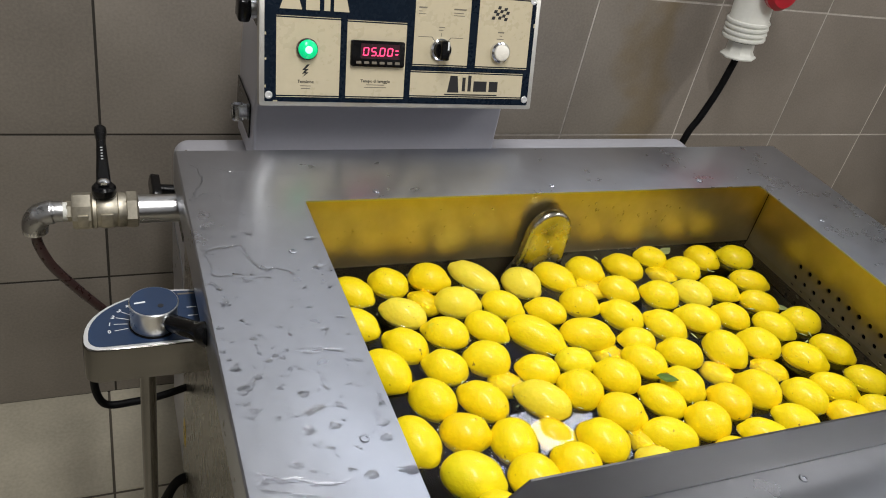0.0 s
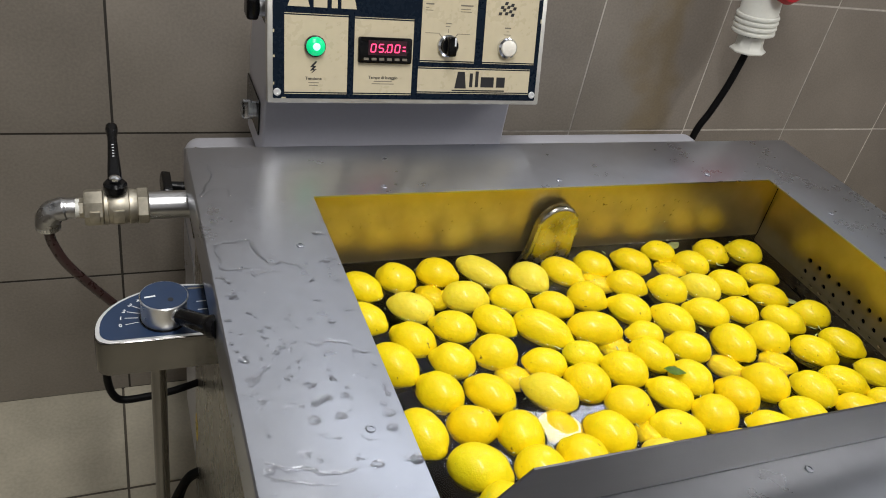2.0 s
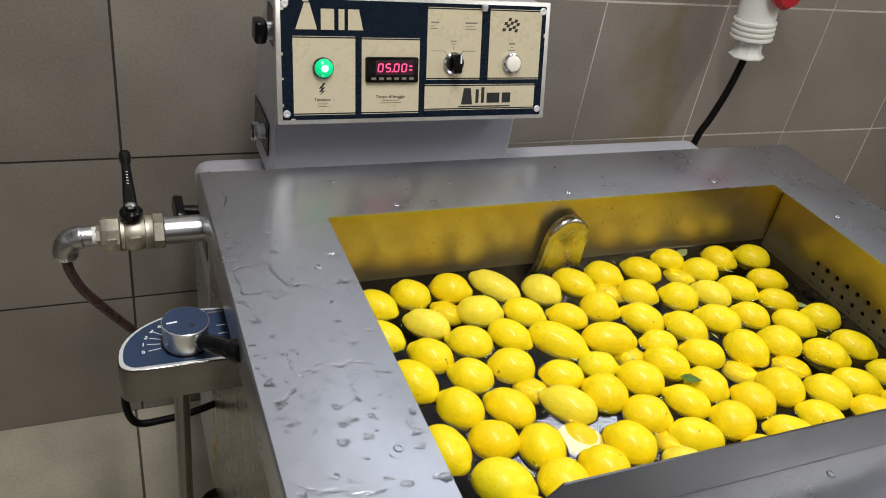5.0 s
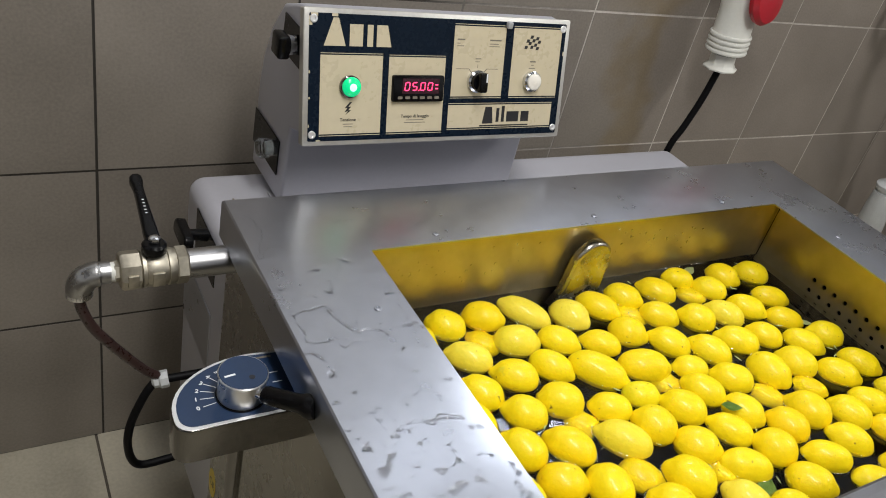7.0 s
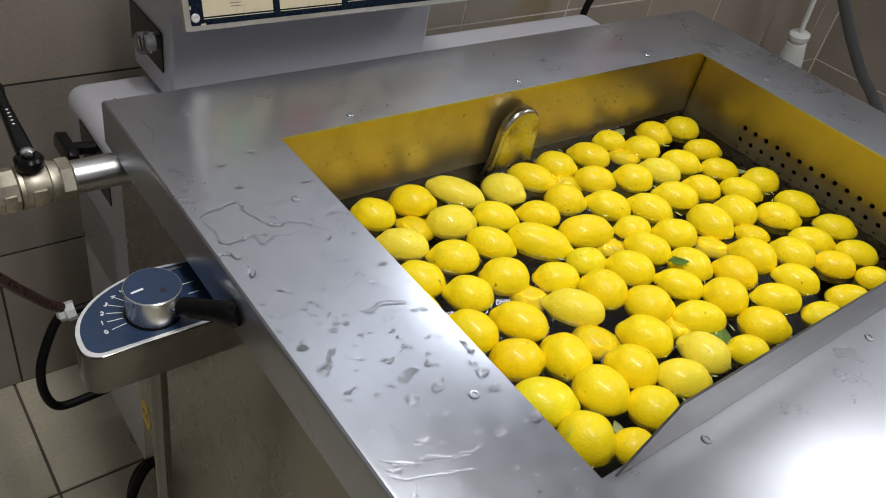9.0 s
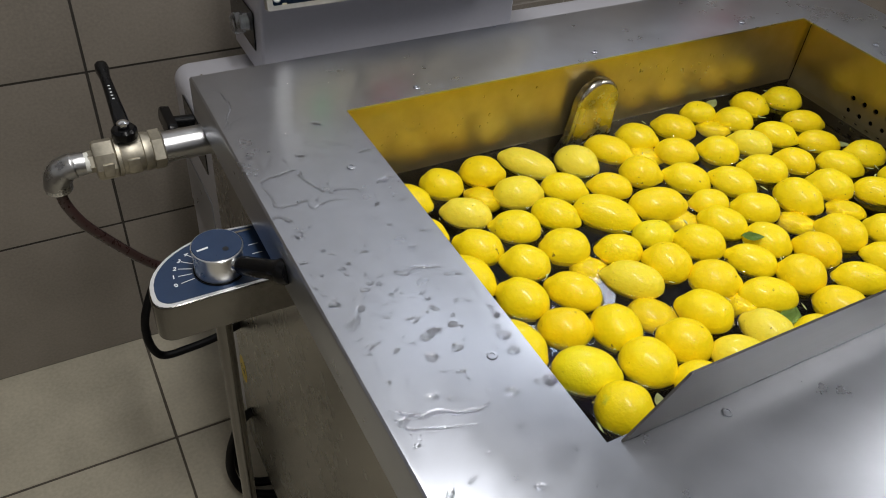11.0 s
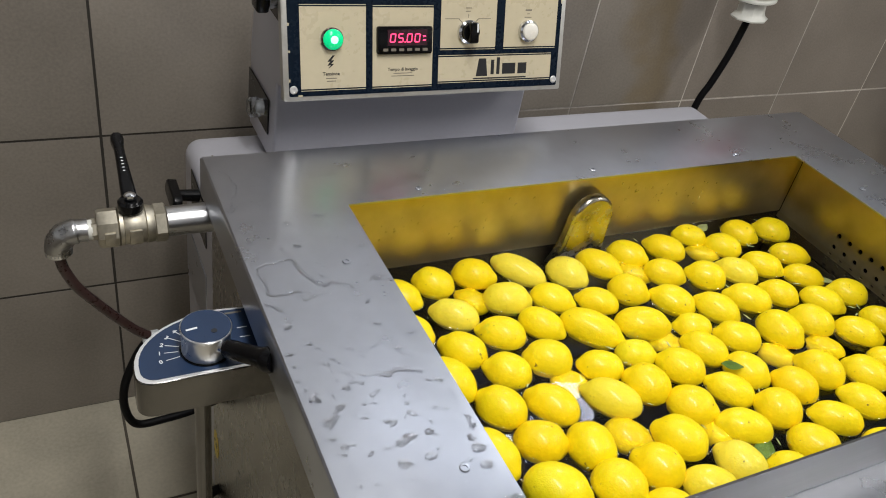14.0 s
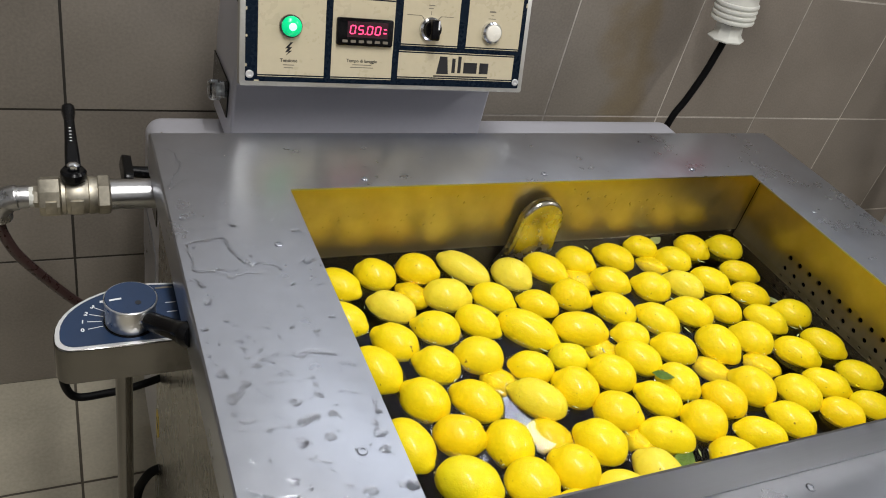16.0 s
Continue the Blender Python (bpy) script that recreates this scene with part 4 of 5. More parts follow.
def lemon_mesh(seed):
    """A lemon of half length 1 along x and radius 1: pointed tip at +x, shallow stem end at -x."""
    rng = random.Random(seed)
    n, rings = 26, 24
    bm = bmesh.new()
    tip = 0.09 + 0.10 * rng.random()
    off = Vector((rng.random() * 9, rng.random() * 9, rng.random() * 9))
    rows = []
    for i in range(rings + 1):
        th = math.pi * i / rings
        x, r = -math.cos(th), math.sin(th) ** 0.80
        e = (math.pi - th) / 0.36
        x += tip * math.exp(-e * e)
        r -= 0.06 * math.exp(-((e - 1.25) / 0.55) ** 2) if 0 < i < rings else 0
        f = th / 0.26
        x -= 0.045 * math.exp(-f * f)
        x = (x - 0.04) / (1 + tip / 2)
        if i in (0, rings):
            rows.append([bm.verts.new((x, 0, 0))])
            continue
        ring = []
        for k in range(n):
            a = 2 * math.pi * k / n
            v = Vector((x, r * math.cos(a), r * math.sin(a)))
            w = 1 + 0.05 * noise.noise(v * 1.3 + off) + 0.012 * noise.noise(v * 5 + off)
            ring.append(bm.verts.new((v.x, v.y * w, v.z * w)))
        rows.append(ring)
    for a, b in zip(rows, rows[1:]):
        for k in range(n):
            j = (k + 1) % n
            if len(a) == 1:
                bm.faces.new((a[0], b[j], b[k]))
            elif len(b) == 1:
                bm.faces.new((a[k], a[j], b[0]))
            else:
                bm.faces.new((a[k], a[j], b[j], b[k]))
    bmesh.ops.recalc_face_normals(bm, faces=bm.faces[:])
    return bm


def calyx_bm():
    bm = bmesh.new()
    pts = []
    for k in range(10):
        r = 0.0042 if k % 2 else 0.0026
        pts.append((r * math.cos(math.pi * k / 5), r * math.sin(math.pi * k / 5)))
    prism(pts, 0.0012, None, 0, 2, bm)
    rod((0, 0, 0), (0, 0, 0.003), 0.0018, 0.0013, 8, 0, bm)
    return bm


def sized(me_bm, sx, sy, name, material):
    for v in me_bm.verts:
        v.co.x *= sx
        v.co.y *= sy
        v.co.z *= sy
    return mesh_of(name, me_bm, material, 180)


SKIRT = bmesh.new()  # water drawn up round the fruit


def skirt(x, y, z, yaw, half, radius):
    s = (WATER_Z - z) / radius
    if abs(s) > 0.85:
        return
    q = math.sqrt(1 - s * s)
    c, d = math.cos(radians(yaw)), math.sin(radians(yaw))
    n, rows = 36, []
    for g, h in ((0.0000, 0.0016), (0.0008, 0.0007), (0.0020, 0.0002), (0.0036, 0.00004)):
        a, b = half * 0.985 * q + g - 0.0002, radius * q + g - 0.0002
        ring = []
        for k in range(n):
            t = 2 * math.pi * k / n
            u, v = a * abs(math.cos(t)) ** 0.95 * math.copysign(1, math.cos(t)), b * math.sin(t)
            ring.append(SKIRT.verts.new((x + u * c - v * d, y + u * d + v * c, WATER_Z + h)))
        rows.append(ring)
    for a, b in zip(rows, rows[1:]):
        for k in range(n):
            SKIRT.faces.new((a[(k + 1) % n], a[k], b[k], b[(k + 1) % n]))


CALYX = mesh_of("calyx", calyx_bm(), STEM)
TONES = {"": [(1, 1, 1), (1, 0.97, 1), (1, 1.01, 1.5)], "p": [(0.97, 1.04, 11.0), (0.97, 1.03, 7.0)], "g": [(0.95, 1.03, 2.0)], "o": [(1.0, 0.93, 0.8)]}
LABELS = {"": "ripe yellow lemon floating in water", "p": "pale yellow lemon floating in water", "g": "yellow lemon with greenish patches floating in water", "o": "deep orange-yellow lemon floating in water"}
rng = random.Random(7)
count = [0]


def lemon(x, y, z, yaw, half, radius, tone=""):
    """A fruit with its centre at (x, y, z), its long axis turned by yaw."""
    i = count[0] = count[0] + 1
    flip = 180 if rng.random() < 0.5 else 0
    ob = new("lemon", sized(lemon_mesh(i), half * 1.03 * U, radius * 1.10 * U, "lemon", PEEL))
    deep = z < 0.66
    z += 0 if deep else rng.uniform(-0.0015, 0.0015)
    ob.matrix_world = pose(x * U, y * U, z * U, rng.uniform(-160, 160), rng.uniform(-7, 7), yaw + flip)
    if not deep:
        skirt(x, y, z, yaw, half * 1.03, radius * 1.10)
    # submerged fruit: the dimming by the water is put into the tint
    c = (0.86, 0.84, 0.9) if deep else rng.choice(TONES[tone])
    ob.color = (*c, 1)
    tagged(ob, "lemon lying under the water among the others" if deep else LABELS[tone], "lemon", "lemons in the tank")
    if rng.random() < 0.6:
        st = new("calyx", CALYX)
        st.parent = ob
        st.matrix_local = Matrix.Translation((-half * U * 1.01, 0, 0)) @ pose(0, 0, 0, 0, -90, 0)


lemon(0.114, -0.026, 0.6715, -34, 0.0266, 0.0213, '')
lemon(0.173, -0.025, 0.6715, -33, 0.0285, 0.0213, '')
lemon(0.238, -0.028, 0.6715, -48, 0.0381, 0.0193, 'p')
lemon(0.303, -0.050, 0.6715, -63, 0.0298, 0.0225, 'p')
lemon(0.360, -0.043, 0.6715, -59, 0.0334, 0.0204, '')
lemon(0.417, -0.032, 0.6715, -48, 0.0288, 0.0210, '')
lemon(0.483, -0.031, 0.6715, -50, 0.0309, 0.0205, '')
lemon(0.543, -0.015, 0.6715, -24, 0.0256, 0.0173, '')
lemon(0.581, -0.048, 0.6715, -46, 0.0278, 0.0193, '')
lemon(0.637, -0.026, 0.6715, -56, 0.0278, 0.0211, '')
lemon(0.700, -0.030, 0.6715, -43, 0.0287, 0.0209, '')
lemon(0.681, -0.091, 0.6715, -32, 0.0302, 0.0182, '')
lemon(0.549, -0.045, 0.655, -38, 0.0239, 0.0173, '')
lemon(0.445, -0.083, 0.6715, -35, 0.0289, 0.0204, '')
lemon(0.501, -0.103, 0.6715, -42, 0.0284, 0.0219, '')
lemon(0.559, -0.104, 0.6715, -54, 0.0302, 0.0200, 'p')
lemon(0.614, -0.102, 0.6715, -47, 0.0305, 0.0200, '')
lemon(0.659, -0.140, 0.6715, -36, 0.0290, 0.0183, '')
lemon(0.587, -0.161, 0.6715, -45, 0.0277, 0.0196, '')
lemon(0.698, -0.187, 0.6715, -35, 0.0283, 0.0212, '')
lemon(0.642, -0.193, 0.6715, -51, 0.0306, 0.0194, '')
lemon(0.528, -0.160, 0.6715, -41, 0.0320, 0.0206, '')
lemon(0.416, -0.135, 0.6715, -45, 0.0311, 0.0215, '')
lemon(0.469, -0.164, 0.6715, -54, 0.0316, 0.0210, '')
lemon(0.588, -0.221, 0.6715, -56, 0.0293, 0.0226, '')
lemon(0.697, -0.252, 0.6715, -55, 0.0310, 0.0195, '')
lemon(0.640, -0.258, 0.6715, -54, 0.0310, 0.0204, '')
lemon(0.527, -0.225, 0.6715, -77, 0.0317, 0.0244, '')
lemon(0.704, -0.312, 0.6715, -51, 0.0295, 0.0194, '')
lemon(0.640, -0.315, 0.6715, -42, 0.0318, 0.0192, '')
lemon(0.581, -0.319, 0.6715, -65, 0.0294, 0.0214, '')
lemon(0.675, -0.363, 0.6715, -39, 0.0295, 0.0181, '')
lemon(0.521, -0.297, 0.6715, -73, 0.0309, 0.0235, '')
lemon(0.616, -0.361, 0.6715, -45, 0.0279, 0.0194, 'o')
lemon(0.536, -0.354, 0.6715, -49, 0.0300, 0.0206, '')
lemon(0.644, -0.405, 0.6715, -28, 0.0248, 0.0173, '')
lemon(0.455, -0.219, 0.6715, -40, 0.0296, 0.0209, '')
lemon(0.407, -0.187, 0.6715, -25, 0.0248, 0.0183, '')
lemon(0.394, -0.225, 0.6715, -52, 0.0295, 0.0206, '')
lemon(0.423, -0.272, 0.6715, -55, 0.0280, 0.0224, '')
lemon(0.498, -0.254, 0.655, -47, 0.0257, 0.0174, '')
lemon(0.465, -0.309, 0.6715, -61, 0.0279, 0.0217, 'o')
lemon(0.344, -0.166, 0.6715, -25, 0.0352, 0.0221, '')
lemon(0.273, -0.156, 0.6715, -45, 0.0409, 0.0224, '')
lemon(0.309, -0.111, 0.6715, -41, 0.0280, 0.0184, '')
lemon(0.368, -0.102, 0.6715, -40, 0.0278, 0.0221, '')
lemon(0.410, -0.062, 0.655, -48, 0.0255, 0.0173, '')
lemon(0.255, -0.091, 0.6715, -40, 0.0291, 0.0197, '')
lemon(0.195, -0.078, 0.6715, -22, 0.0306, 0.0223, 'p')
lemon(0.155, -0.059, 0.655, -55, 0.0240, 0.0181, '')
lemon(0.114, -0.088, 0.6715, -38, 0.0304, 0.0196, 'p')
lemon(0.155, -0.133, 0.6715, -37, 0.0301, 0.0209, '')
lemon(0.213, -0.133, 0.6715, -49, 0.0298, 0.0194, '')
lemon(0.098, -0.146, 0.6715, -45, 0.0291, 0.0212, '')
lemon(0.189, -0.185, 0.6715, -28, 0.0283, 0.0223, '')
lemon(0.133, -0.190, 0.6715, -37, 0.0278, 0.0213, '')
lemon(0.244, -0.214, 0.6715, -31, 0.0269, 0.0190, '')
lemon(0.302, -0.208, 0.6715, -23, 0.0250, 0.0181, 'g')
lemon(0.282, -0.254, 0.6715, -48, 0.0280, 0.0235, '')
lemon(0.341, -0.242, 0.6715, -52, 0.0297, 0.0217, '')
lemon(0.228, -0.260, 0.6715, -48, 0.0346, 0.0208, 'p')
lemon(0.203, -0.219, 0.655, -39, 0.0230, 0.0173, '')
lemon(0.156, -0.249, 0.6715, -51, 0.0311, 0.0209, '')
lemon(0.099, -0.237, 0.6715, -56, 0.0289, 0.0223, '')
lemon(0.119, -0.290, 0.6715, -30, 0.0280, 0.0218, 'o')
lemon(0.166, -0.311, 0.6715, -83, 0.0279, 0.0240, '')
lemon(0.224, -0.306, 0.655, -45, 0.0269, 0.0206, 'p')
lemon(0.268, -0.332, 0.6715, -55, 0.0303, 0.0233, '')
lemon(0.316, -0.297, 0.6715, -45, 0.0289, 0.0227, '')
lemon(0.378, -0.290, 0.6715, -53, 0.0296, 0.0194, '')
lemon(0.414, -0.332, 0.6715, -52, 0.0271, 0.0233, '')
lemon(0.355, -0.340, 0.6715, -28, 0.0323, 0.0198, '')
lemon(0.474, -0.365, 0.6715, -38, 0.0303, 0.0193, '')
lemon(0.419, -0.387, 0.6715, -47, 0.0298, 0.0224, '')
lemon(0.573, -0.409, 0.6715, -24, 0.0303, 0.0178, '')
lemon(0.507, -0.412, 0.6715, -22, 0.0275, 0.0182, '')
lemon(0.220, -0.356, 0.6715, -49, 0.0280, 0.0235, '')
lemon(0.313, -0.380, 0.6715, -68, 0.0290, 0.0217, 'p')
lemon(0.262, -0.394, 0.6715, -34, 0.0295, 0.0207, 'p')
lemon(0.363, -0.403, 0.6715, -34, 0.0237, 0.0181, '')
lemon(0.104, -0.347, 0.6715, -33, 0.0338, 0.0239, 'g')
lemon(0.167, -0.364, 0.6715, -60, 0.0288, 0.0243, '')
lemon(0.110, -0.399, 0.6715, -43, 0.0277, 0.0252, '')
lemon(0.201, -0.405, 0.6715, -34, 0.0278, 0.0222, '')
lemon(0.147, -0.427, 0.6715, -15, 0.0219, 0.0173, '')
lemon(0.328, -0.335, 0.655, -46, 0.0204, 0.0176, '')
lemon(0.063, -0.040, 0.6715, -47, 0.0298, 0.0199, '')
lemon(0.050, -0.102, 0.6715, -46, 0.0302, 0.0206, '')
lemon(0.061, -0.188, 0.6715, -57, 0.0329, 0.0232, '')
lemon(0.060, -0.292, 0.6715, -70, 0.0323, 0.0233, '')
lemon(0.578, -0.260, 0.655, -38, 0.0257, 0.0189, '')
lemon(0.362, -0.194, 0.655, -24, 0.0210, 0.0173, '')


solo("water_edge", SKIRT, DROP, "water drawn up in a rim round the floating fruit", kind="stuff").visible_shadow = False


def leaf(x, y, z, yaw, size, material=LEAF, label="small green leaf floating on the water"):
    bm = bmesh.new()
    rows = []
    for i in range(7):
        s = i / 6
        w = 0.36 * math.sin(math.pi * s) ** 0.8 * (1 - 0.35 * s)
        rows.append([bm.verts.new(((s - 0.5) * size, q * w * size, (0.06 * abs(q) + 0.10 * s * s) * size)) for q in (-1, -0.5, 0, 0.5, 1)])
    for a, b in zip(rows, rows[1:]):
        for k in range(4):
            bm.faces.new((a[k], a[k + 1], b[k + 1], b[k]))
    bmesh.ops.solidify(bm, geom=bm.faces[:], thickness=0.0006)
    bm.transform(pose(x, y, z, 0, 0, yaw))
    return solo("leaf", bm, material, label, "leaf", "leaf bits")


leaf(0.578, -0.005, WATER_Z + 0.004, 20, 0.026, PALE_LEAF, "small pale green leaf floating on the water")
leaf(0.682, -0.159, WATER_Z + 0.004, -40, 0.022, PALE_LEAF, "small pale green leaf floating on the water")
leaf(0.357, -0.374, WATER_Z - 0.007, 35, 0.040, LEAF, "green leaf under the water between the lemons")
# the next two leaf meshes stand in for green patches of the peel
leaf(0.392, -0.271, WATER_Z + 0.017, -35, 0.026, LEAF, "leaf-shaped green patch on a wet lemon")
leaf(0.091, -0.336, WATER_Z + 0.021, 10, 0.013, LEAF, "small leaf-shaped green patch on a lemon")
leaf(0.145, -0.406, WATER_Z + 0.003, 70, 0.018, PALE_LEAF, "small pale green leaf floating on the water")

# fine bits of peel and stem on the water
rng = random.Random(11)
bits = bmesh.new()
for k in range(170):
    x, y = rng.uniform(0.02, 0.70), rng.uniform(-0.44, 0.0)
    a, s = rng.uniform(0, 360), rng.uniform(0.002, 0.007)
    prism([(-s, 0), (-s * 0.3, s * 0.22), (s, 0.0004), (s * 0.2, -s * 0.18)], 0.0006, pose(x, y, WATER_Z + 0.0004, rng.uniform(-8, 8), rng.uniform(-8, 8), a), 0, 1, bits)
solo("plant_bits", bits, PALE_LEAF, "fine pale bits of stem floating on the water", kind="stuff")

# water beads on the back wall of the tank
rng = random.Random(21)
beads = bmesh.new()
for k in range(70):
    cx, cz = rng.choice(((0.12, 0.73), (0.15, 0.72), (0.24, 0.74), (0.47, 0.735), (0.56, 0.73), (0.05, 0.74), (0.40, 0.76)))
    x, z, r = cx + rng.gauss(0, 0.03), cz + rng.gauss(0, 0.014), rng.uniform(0.0007, 0.0018)
    if TX0 + 0.02 < x < 0.70 and WATER_Z + 0.01 < z < R - 0.02 and not 0.27 < x < 0.40:
        lathe([(r, 0), (r * 0.9, r * 0.35), (r * 0.5, r * 0.62), (0, r * 0.7)], 10, Matrix(((1, 0, 0, x), (0, 0, -1, TY1 - 0.0001), (0, 1, 0, z), (0, 0, 0, 1))), beads, 1.25)
solo("wall_beads", beads, DROP, "small water beads on the steel tank wall", kind="stuff")

# ---- water on the deck ----
def on_deck(x, y, m=0.004):
    return OX0 + m < x < OX1 - m and OY0 + m < y < OY1 - m and not (IX0 - m < x < IX1 + m and IY0 - 0.024 - m < y < IY1 + m)


def drop(bm, x, y, size, long, yaw, seed):
    """A low dome of water with an uneven outline."""
    n = 18
    r0 = random.Random(seed)
    ph = [r0.uniform(0, 6.28) for _ in range(3)]
    h = min(0.0024, size * 0.45)
    rows = []
    for f, g in ((1.0, 0.0), (0.97, 0.40), (0.88, 0.70), (0.68, 0.90), (0.36, 0.985)):
        ring = []
        for k in range(n):
            a = 2 * math.pi * k / n
            w = 1 + 0.10 * math.sin(2 * a + ph[0]) + 0.10 * math.sin(3 * a + ph[1]) + 0.07 * math.sin(5 * a + ph[2])
            u, v = size * w * f * long * math.cos(a), size * w * f * math.sin(a) / long ** 0.5
            c, s = math.cos(yaw), math.sin(yaw)
            ring.append(bm.verts.new((x + u * c - v * s, y + u * s + v * c, R + 0.00005 + h * g)))
        rows.append(ring)
    for a, b in zip(rows, rows[1:]):
        for k in range(n):
            bm.faces.new((a[k], a[(k + 1) % n], b[(k + 1) % n], b[k]))
    bm.faces.new(rows[-1])


rng = random.Random(5)
drops = bmesh.new()
BEADS = ("-0.121 -0.179 0.0081;-0.109 -0.207 0.0040;-0.102 -0.214 0.0022;-0.130 -0.215 0.0045;-0.130 -0.231 0.0027;-0.132 -0.248 0.0036;-0.125 -0.271 0.0063;-0.109 -0.272 0.0032;-0.102 -0.243 0.0032;-0.091 -0.236 0.0027;"
         "-0.068 -0.234 0.0032;-0.058 -0.194 0.0025;-0.072 -0.215 0.0022;-0.081 -0.264 0.0045;-0.095 -0.266 0.0054;-0.034 -0.231 0.0058;-0.108 -0.285 0.0061;-0.122 -0.302 0.0058;-0.117 -0.325 0.0054;-0.100 -0.310 0.0022;"
         "-0.072 -0.313 0.0068;-0.051 -0.309 0.0045;-0.046 -0.330 0.0065;-0.064 -0.330 0.0072;-0.073 -0.335 0.0061;-0.078 -0.355 0.0076;-0.055 -0.353 0.0083;-0.007 -0.325 0.0032;-0.007 -0.335 0.0047;-0.015 -0.346 0.0054;"
         "-0.014 -0.357 0.0090;-0.015 -0.374 0.0079;-0.009 -0.297 0.0027;-0.022 -0.276 0.0045;-0.095 -0.388 0.0072;-0.083 -0.396 0.0045;-0.039 -0.409 0.0081;-0.005 -0.411 0.0090;-0.078 -0.062 0.0061;-0.070 -0.045 0.0029;"
         "-0.095 -0.066 0.0045;-0.108 -0.061 0.0022;-0.119 -0.066 0.0025;-0.068 -0.077 0.0022;-0.063 -0.103 0.0025;-0.065 -0.013 0.0032;-0.029 0.040 0.0025;-0.013 -0.078 0.0072;-0.015 -0.131 0.0079;0.105 0.046 0.0040;"
         "0.078 0.043 0.0029;0.125 0.010 0.0036;-0.126 -0.045 0.0018;-0.089 -0.326 0.0018;-0.052 -0.277 0.0018;-0.100 -0.292 0.0018;-0.006 -0.411 0.0082;-0.003 -0.457 0.0063;-0.049 -0.438 0.0036;-0.047 -0.461 0.0023;"
         "-0.023 -0.472 0.0026;-0.013 -0.439 0.0016;0.104 -0.528 0.0026;0.185 -0.566 0.0020;0.217 -0.563 0.0020;0.274 -0.546 0.0020;-0.053 -0.306 0.0043;-0.078 -0.352 0.0068;-0.085 -0.336 0.0040;-0.074 -0.310 0.0029")
for k, s in enumerate(BEADS.split(";")):
    x, y, size = [float(q) for q in s.split()]
    if not on_deck(x, y, min(size, 0.005)):
        continue
    drop(drops, x, y, size * 0.53, 1.0 + 0.45 * abs(math.sin(k * 1.7)), -0.5 + 0.4 * math.sin(k * 2.3), 500 + k)
made = 0
while made < 300:
    if rng.random() < 0.86:
        x, y = rng.uniform(OX0 + 0.008, -0.006), rng.triangular(-0.62, 0.06, -0.30)
    else:
        x, y = rng.uniform(OX0 + 0.01, OX1 - 0.01), rng.uniform(OY0 + 0.02, OY1 - 0.01)
    if not on_deck(x, y):
        continue
    size = min(0.0036, 0.0005 + rng.expovariate(1 / 0.0006))
    drop(drops, x, y, size, rng.uniform(1.0, 1.9), rng.uniform(-0.7, 0.7), made)
    made += 1
solo("water_drops", drops, DROP, "beads of water standing on the steel deck", kind="stuff")


def puddle(pts, w):
    """A meandering rivulet of water, low and rounded."""
    bm = bmesh.new()
    path = smooth_path([(x, y, 0) for x, y in pts], 14)
    rows = []
    for i, p in enumerate(path):
        d = (path[min(i + 1, len(path) - 1)] - path[max(i - 1, 0)]).normalized()
        s = Vector((-d.y, d.x, 0))
        e = min(1, 4 * i / len(path), 4 * (len(path) - 1 - i) / len(path))
        ww = 0.85 * w * (0.25 + 0.75 * e ** 0.5) * (1 + 0.75 * noise.noise(p * 170)) * (0.02 + 0.98 * min(1, 8 * e))
        q = p + s * (0.0034 * noise.noise(p * 75 + Vector((5, 0, 0))) + 0.0016 * noise.noise(p * 240))
        rows.append([bm.verts.new((*(q + s * ww * k)[:2], R + 0.00005 + 0.0014 * (1 - abs(k) ** 2.6) * min(1, ww / 0.0018))) for k in (-1, -0.8, -0.4, 0, 0.4, 0.8, 1)])
    for a, b in zip(rows, rows[1:]):
        for k in range(6):
            f = bm.faces.new((a[k], b[k], b[k + 1], a[k + 1]))
            f.normal_update()
            if f.normal.z < 0:
                f.normal_flip()
    solo("water_rivulet", bm, DROP, "thin rivulet of water on the steel deck", "water", "rivulets on the deck")


puddle([(-0.129, -0.095), (-0.124, -0.090), (-0.108, -0.087), (-0.091, -0.085), (-0.090, -0.098), (-0.082, -0.115), (-0.071, -0.130), (-0.062, -0.127), (-0.051, -0.133), (-0.042, -0.141)], 0.0024)
puddle([(-0.128, -0.098), (-0.127, -0.115), (-0.124, -0.134), (-0.115, -0.137), (-0.108, -0.135), (-0.098, -0.135), (-0.094, -0.148), (-0.083, -0.142), (-0.065, -0.144)], 0.0018)
puddle([(-0.025, -0.134), (-0.015, -0.128), (-0.005, -0.131), (-0.002, -0.140)], 0.0016)
puddle([(-0.135, -0.148), (-0.127, -0.149), (-0.119, -0.158)], 0.0022)
puddle([(-0.124, 0.095), (-0.115, 0.075), (-0.114, 0.052), (-0.124, 0.030), (-0.131, 0.008), (-0.115, 0.024), (-0.099, 0.023), (-0.098, 0.005)], 0.0012)
puddle([(-0.101, 0.085), (-0.079, 0.074), (-0.046, 0.075), (-0.029, 0.081)], 0.0011)
puddle([(-0.027, 0.064), (-0.013, 0.063), (0.006, 0.064)], 0.0010)
puddle([(-0.064, -0.256), (-0.055, -0.261), (-0.045, -0.257), (-0.033, -0.259), (-0.023, -0.265)], 0.0034)
puddle([(-0.108, -0.283), (-0.115, -0.294), (-0.123, -0.295), (-0.126, -0.299)], 0.0024)
puddle([(-0.078, -0.335), (-0.070, -0.334), (-0.058, -0.328)], 0.0034)
puddle([(-0.009, -0.321), (-0.009, -0.334), (-0.005, -0.336)], 0.0022)
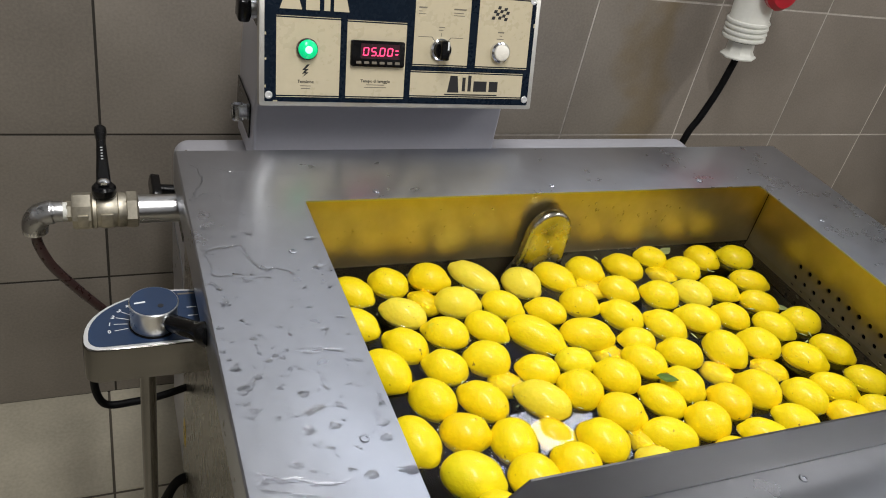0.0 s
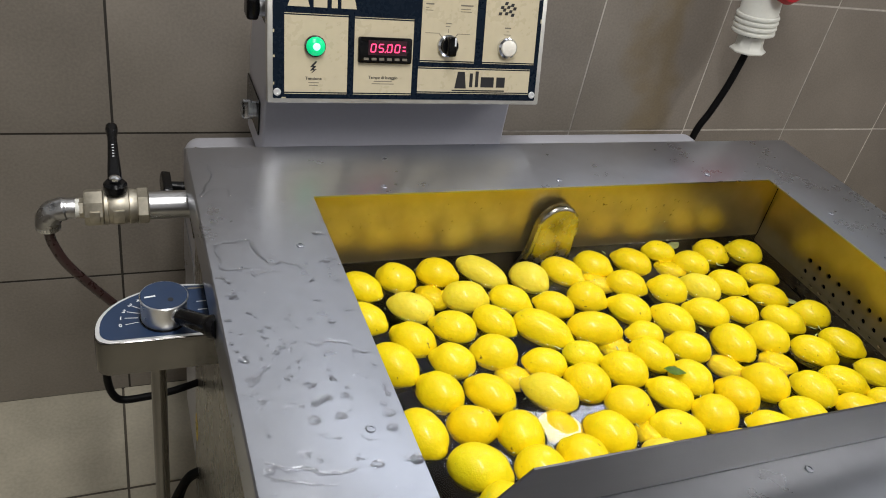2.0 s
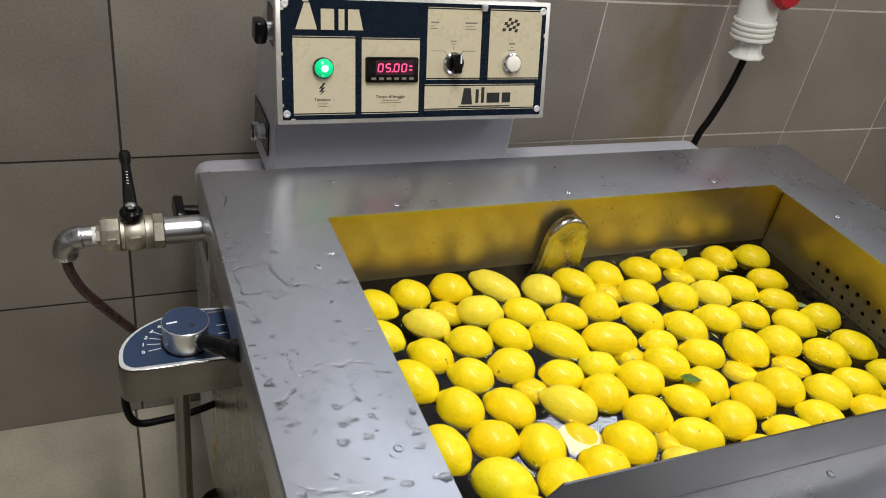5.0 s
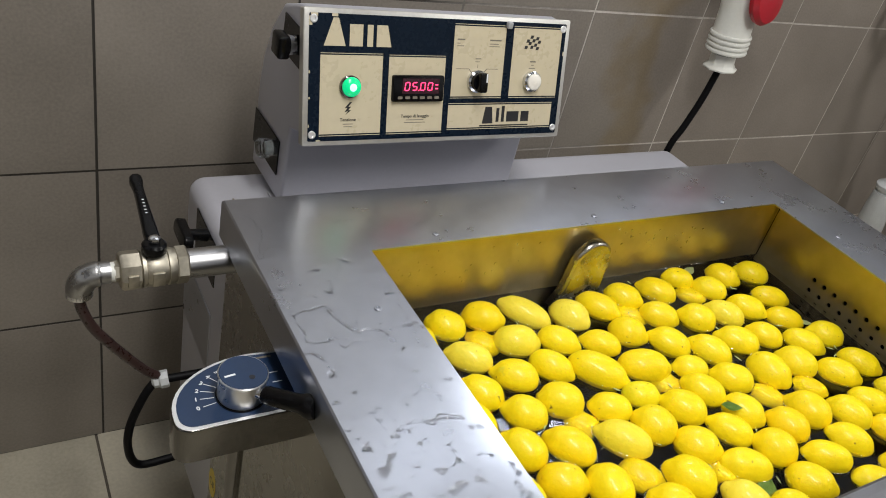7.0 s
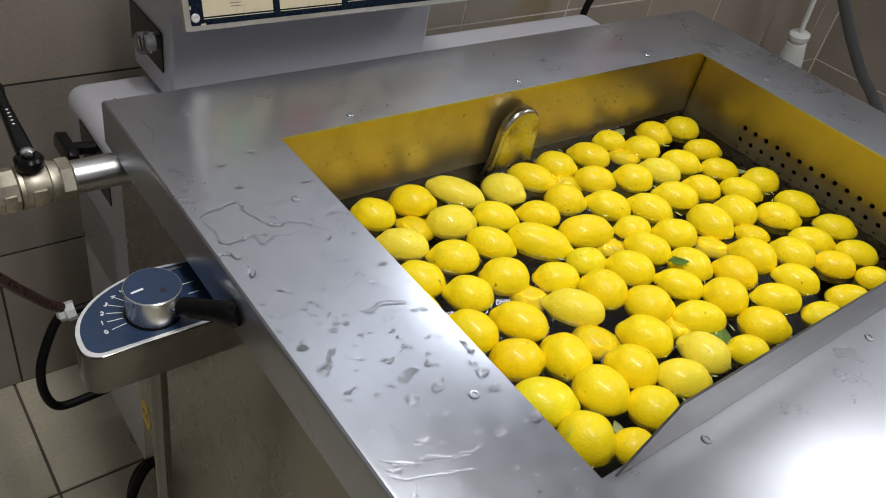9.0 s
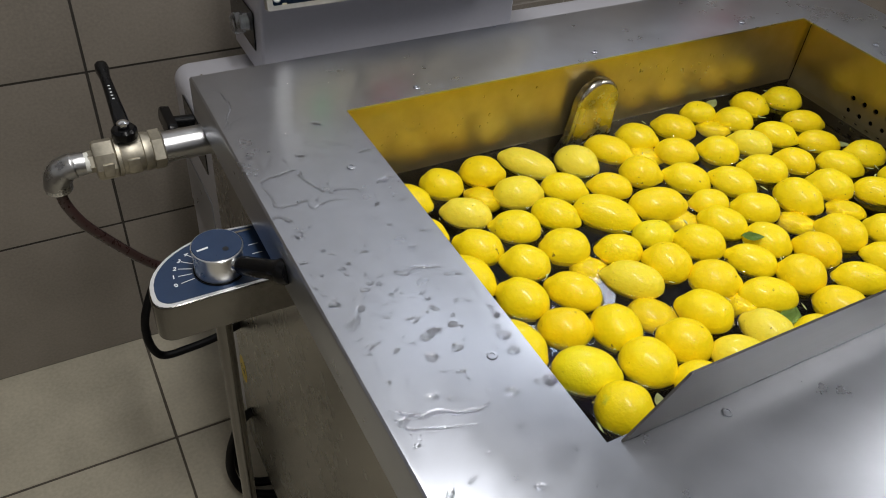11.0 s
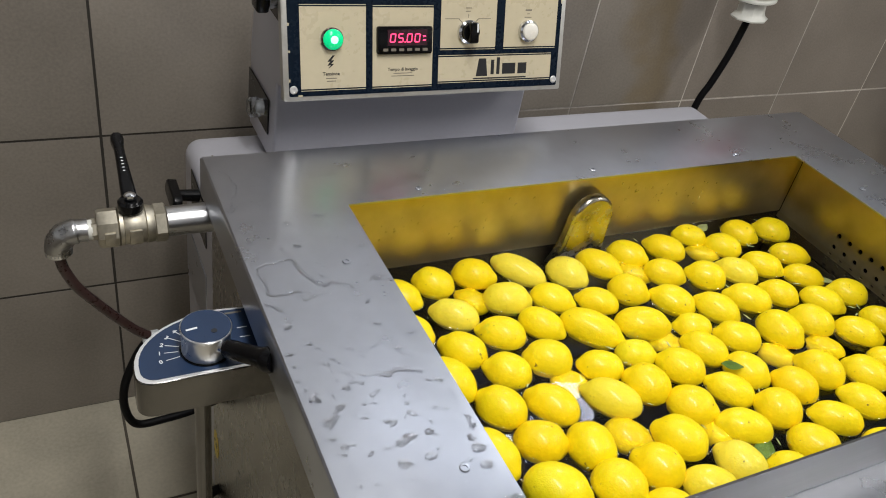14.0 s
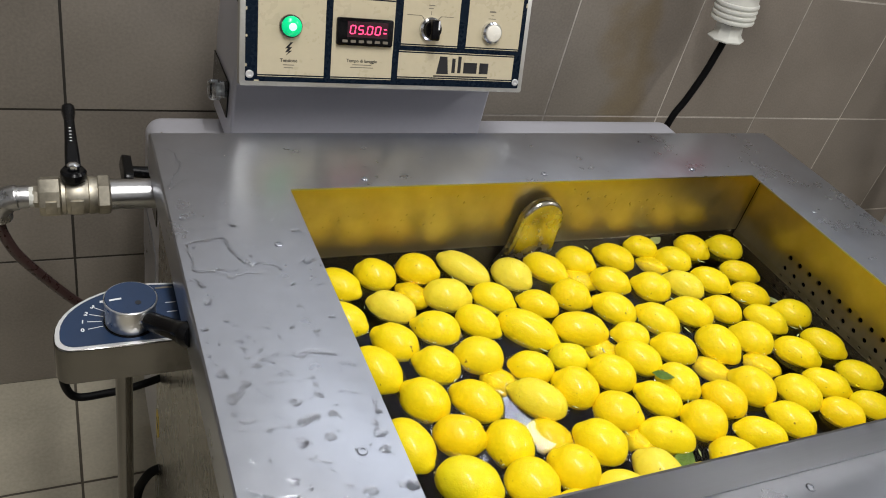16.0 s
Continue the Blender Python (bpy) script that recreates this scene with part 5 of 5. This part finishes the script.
puddle([(-0.126, -0.388), (-0.109, -0.402), (-0.095, -0.402), (-0.079, -0.410), (-0.056, -0.410)], 0.0028)
puddle([(-0.129, -0.400), (-0.115, -0.410), (-0.095, -0.417), (-0.075, -0.423)], 0.0016)
puddle([(-0.017, -0.407), (-0.006, -0.411), (-0.001, -0.415)], 0.0036)


# ---- tiles ----
def tile_mesh(name, w, h, depth, material, bev=0.0012):
    bm = box((-w / 2, -h / 2, -depth), (w / 2, h / 2, 0))
    top = [e for e in bm.edges if all(v.co.z > -1e-6 for v in e.verts)]
    bmesh.ops.bevel(bm, geom=top, offset=bev, segments=2, affect="EDGES")
    for v in bm.verts:
        v.co *= U
    return mesh_of(name, bm, material)


def lay(name, me, parent, m):
    ob = new(name, me)
    m = m.copy()
    m.translation *= U
    ob.parent = parent
    ob.matrix_world = m
    ob.matrix_parent_inverse = Matrix.Translation(-SPOT[parent])
    ob.matrix_basis = m


J = 0.0018
WT = tile_mesh("wall_tile", P - J, P - J, 0.004, WALL_TILE)
FT = tile_mesh("floor_tile", P - 0.0048, P - 0.0048, 0.006, FLOOR_TILE)
rng = random.Random(3)
JW, JX, JY = -0.2195, -0.233, 0.252


def jig():
    return rng.uniform(-0.0003, 0.0003)


nx0, nx1 = math.ceil((X0 - JX) / P), int((XW - JX) / P)
for i in range(nx0, nx1):
    for k in range(0, ROWS):
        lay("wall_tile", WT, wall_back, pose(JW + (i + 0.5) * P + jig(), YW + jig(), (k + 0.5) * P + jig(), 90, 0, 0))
XE = JW + nx1 * P
CUT = tile_mesh("wall_tile", XW - XE - J, P - J, 0.004, WALL_TILE)
for k in range(0, ROWS):
    lay("wall_tile", CUT, wall_back, pose((XE + XW) / 2, YW + jig(), (k + 0.5) * P + jig(), 90, 0, 0))
for i in range(0, 9):
    for k in range(0, ROWS):
        lay("wall_tile", WT, wall_right, pose(XW + jig(), YW - (i + 0.5) * P - 0.002, (k + 0.5) * P, 90, 0, -90))
for i in range(nx0, nx1 + 1):
    for k in range(-7, 1):
        if JX + (i + 1) * P < XW + 0.01:
            lay("floor_tile", FT, floor, pose(JX + (i + 0.5) * P + jig(), JY + (k + 0.5) * P, jig(), 0, 0, 0))
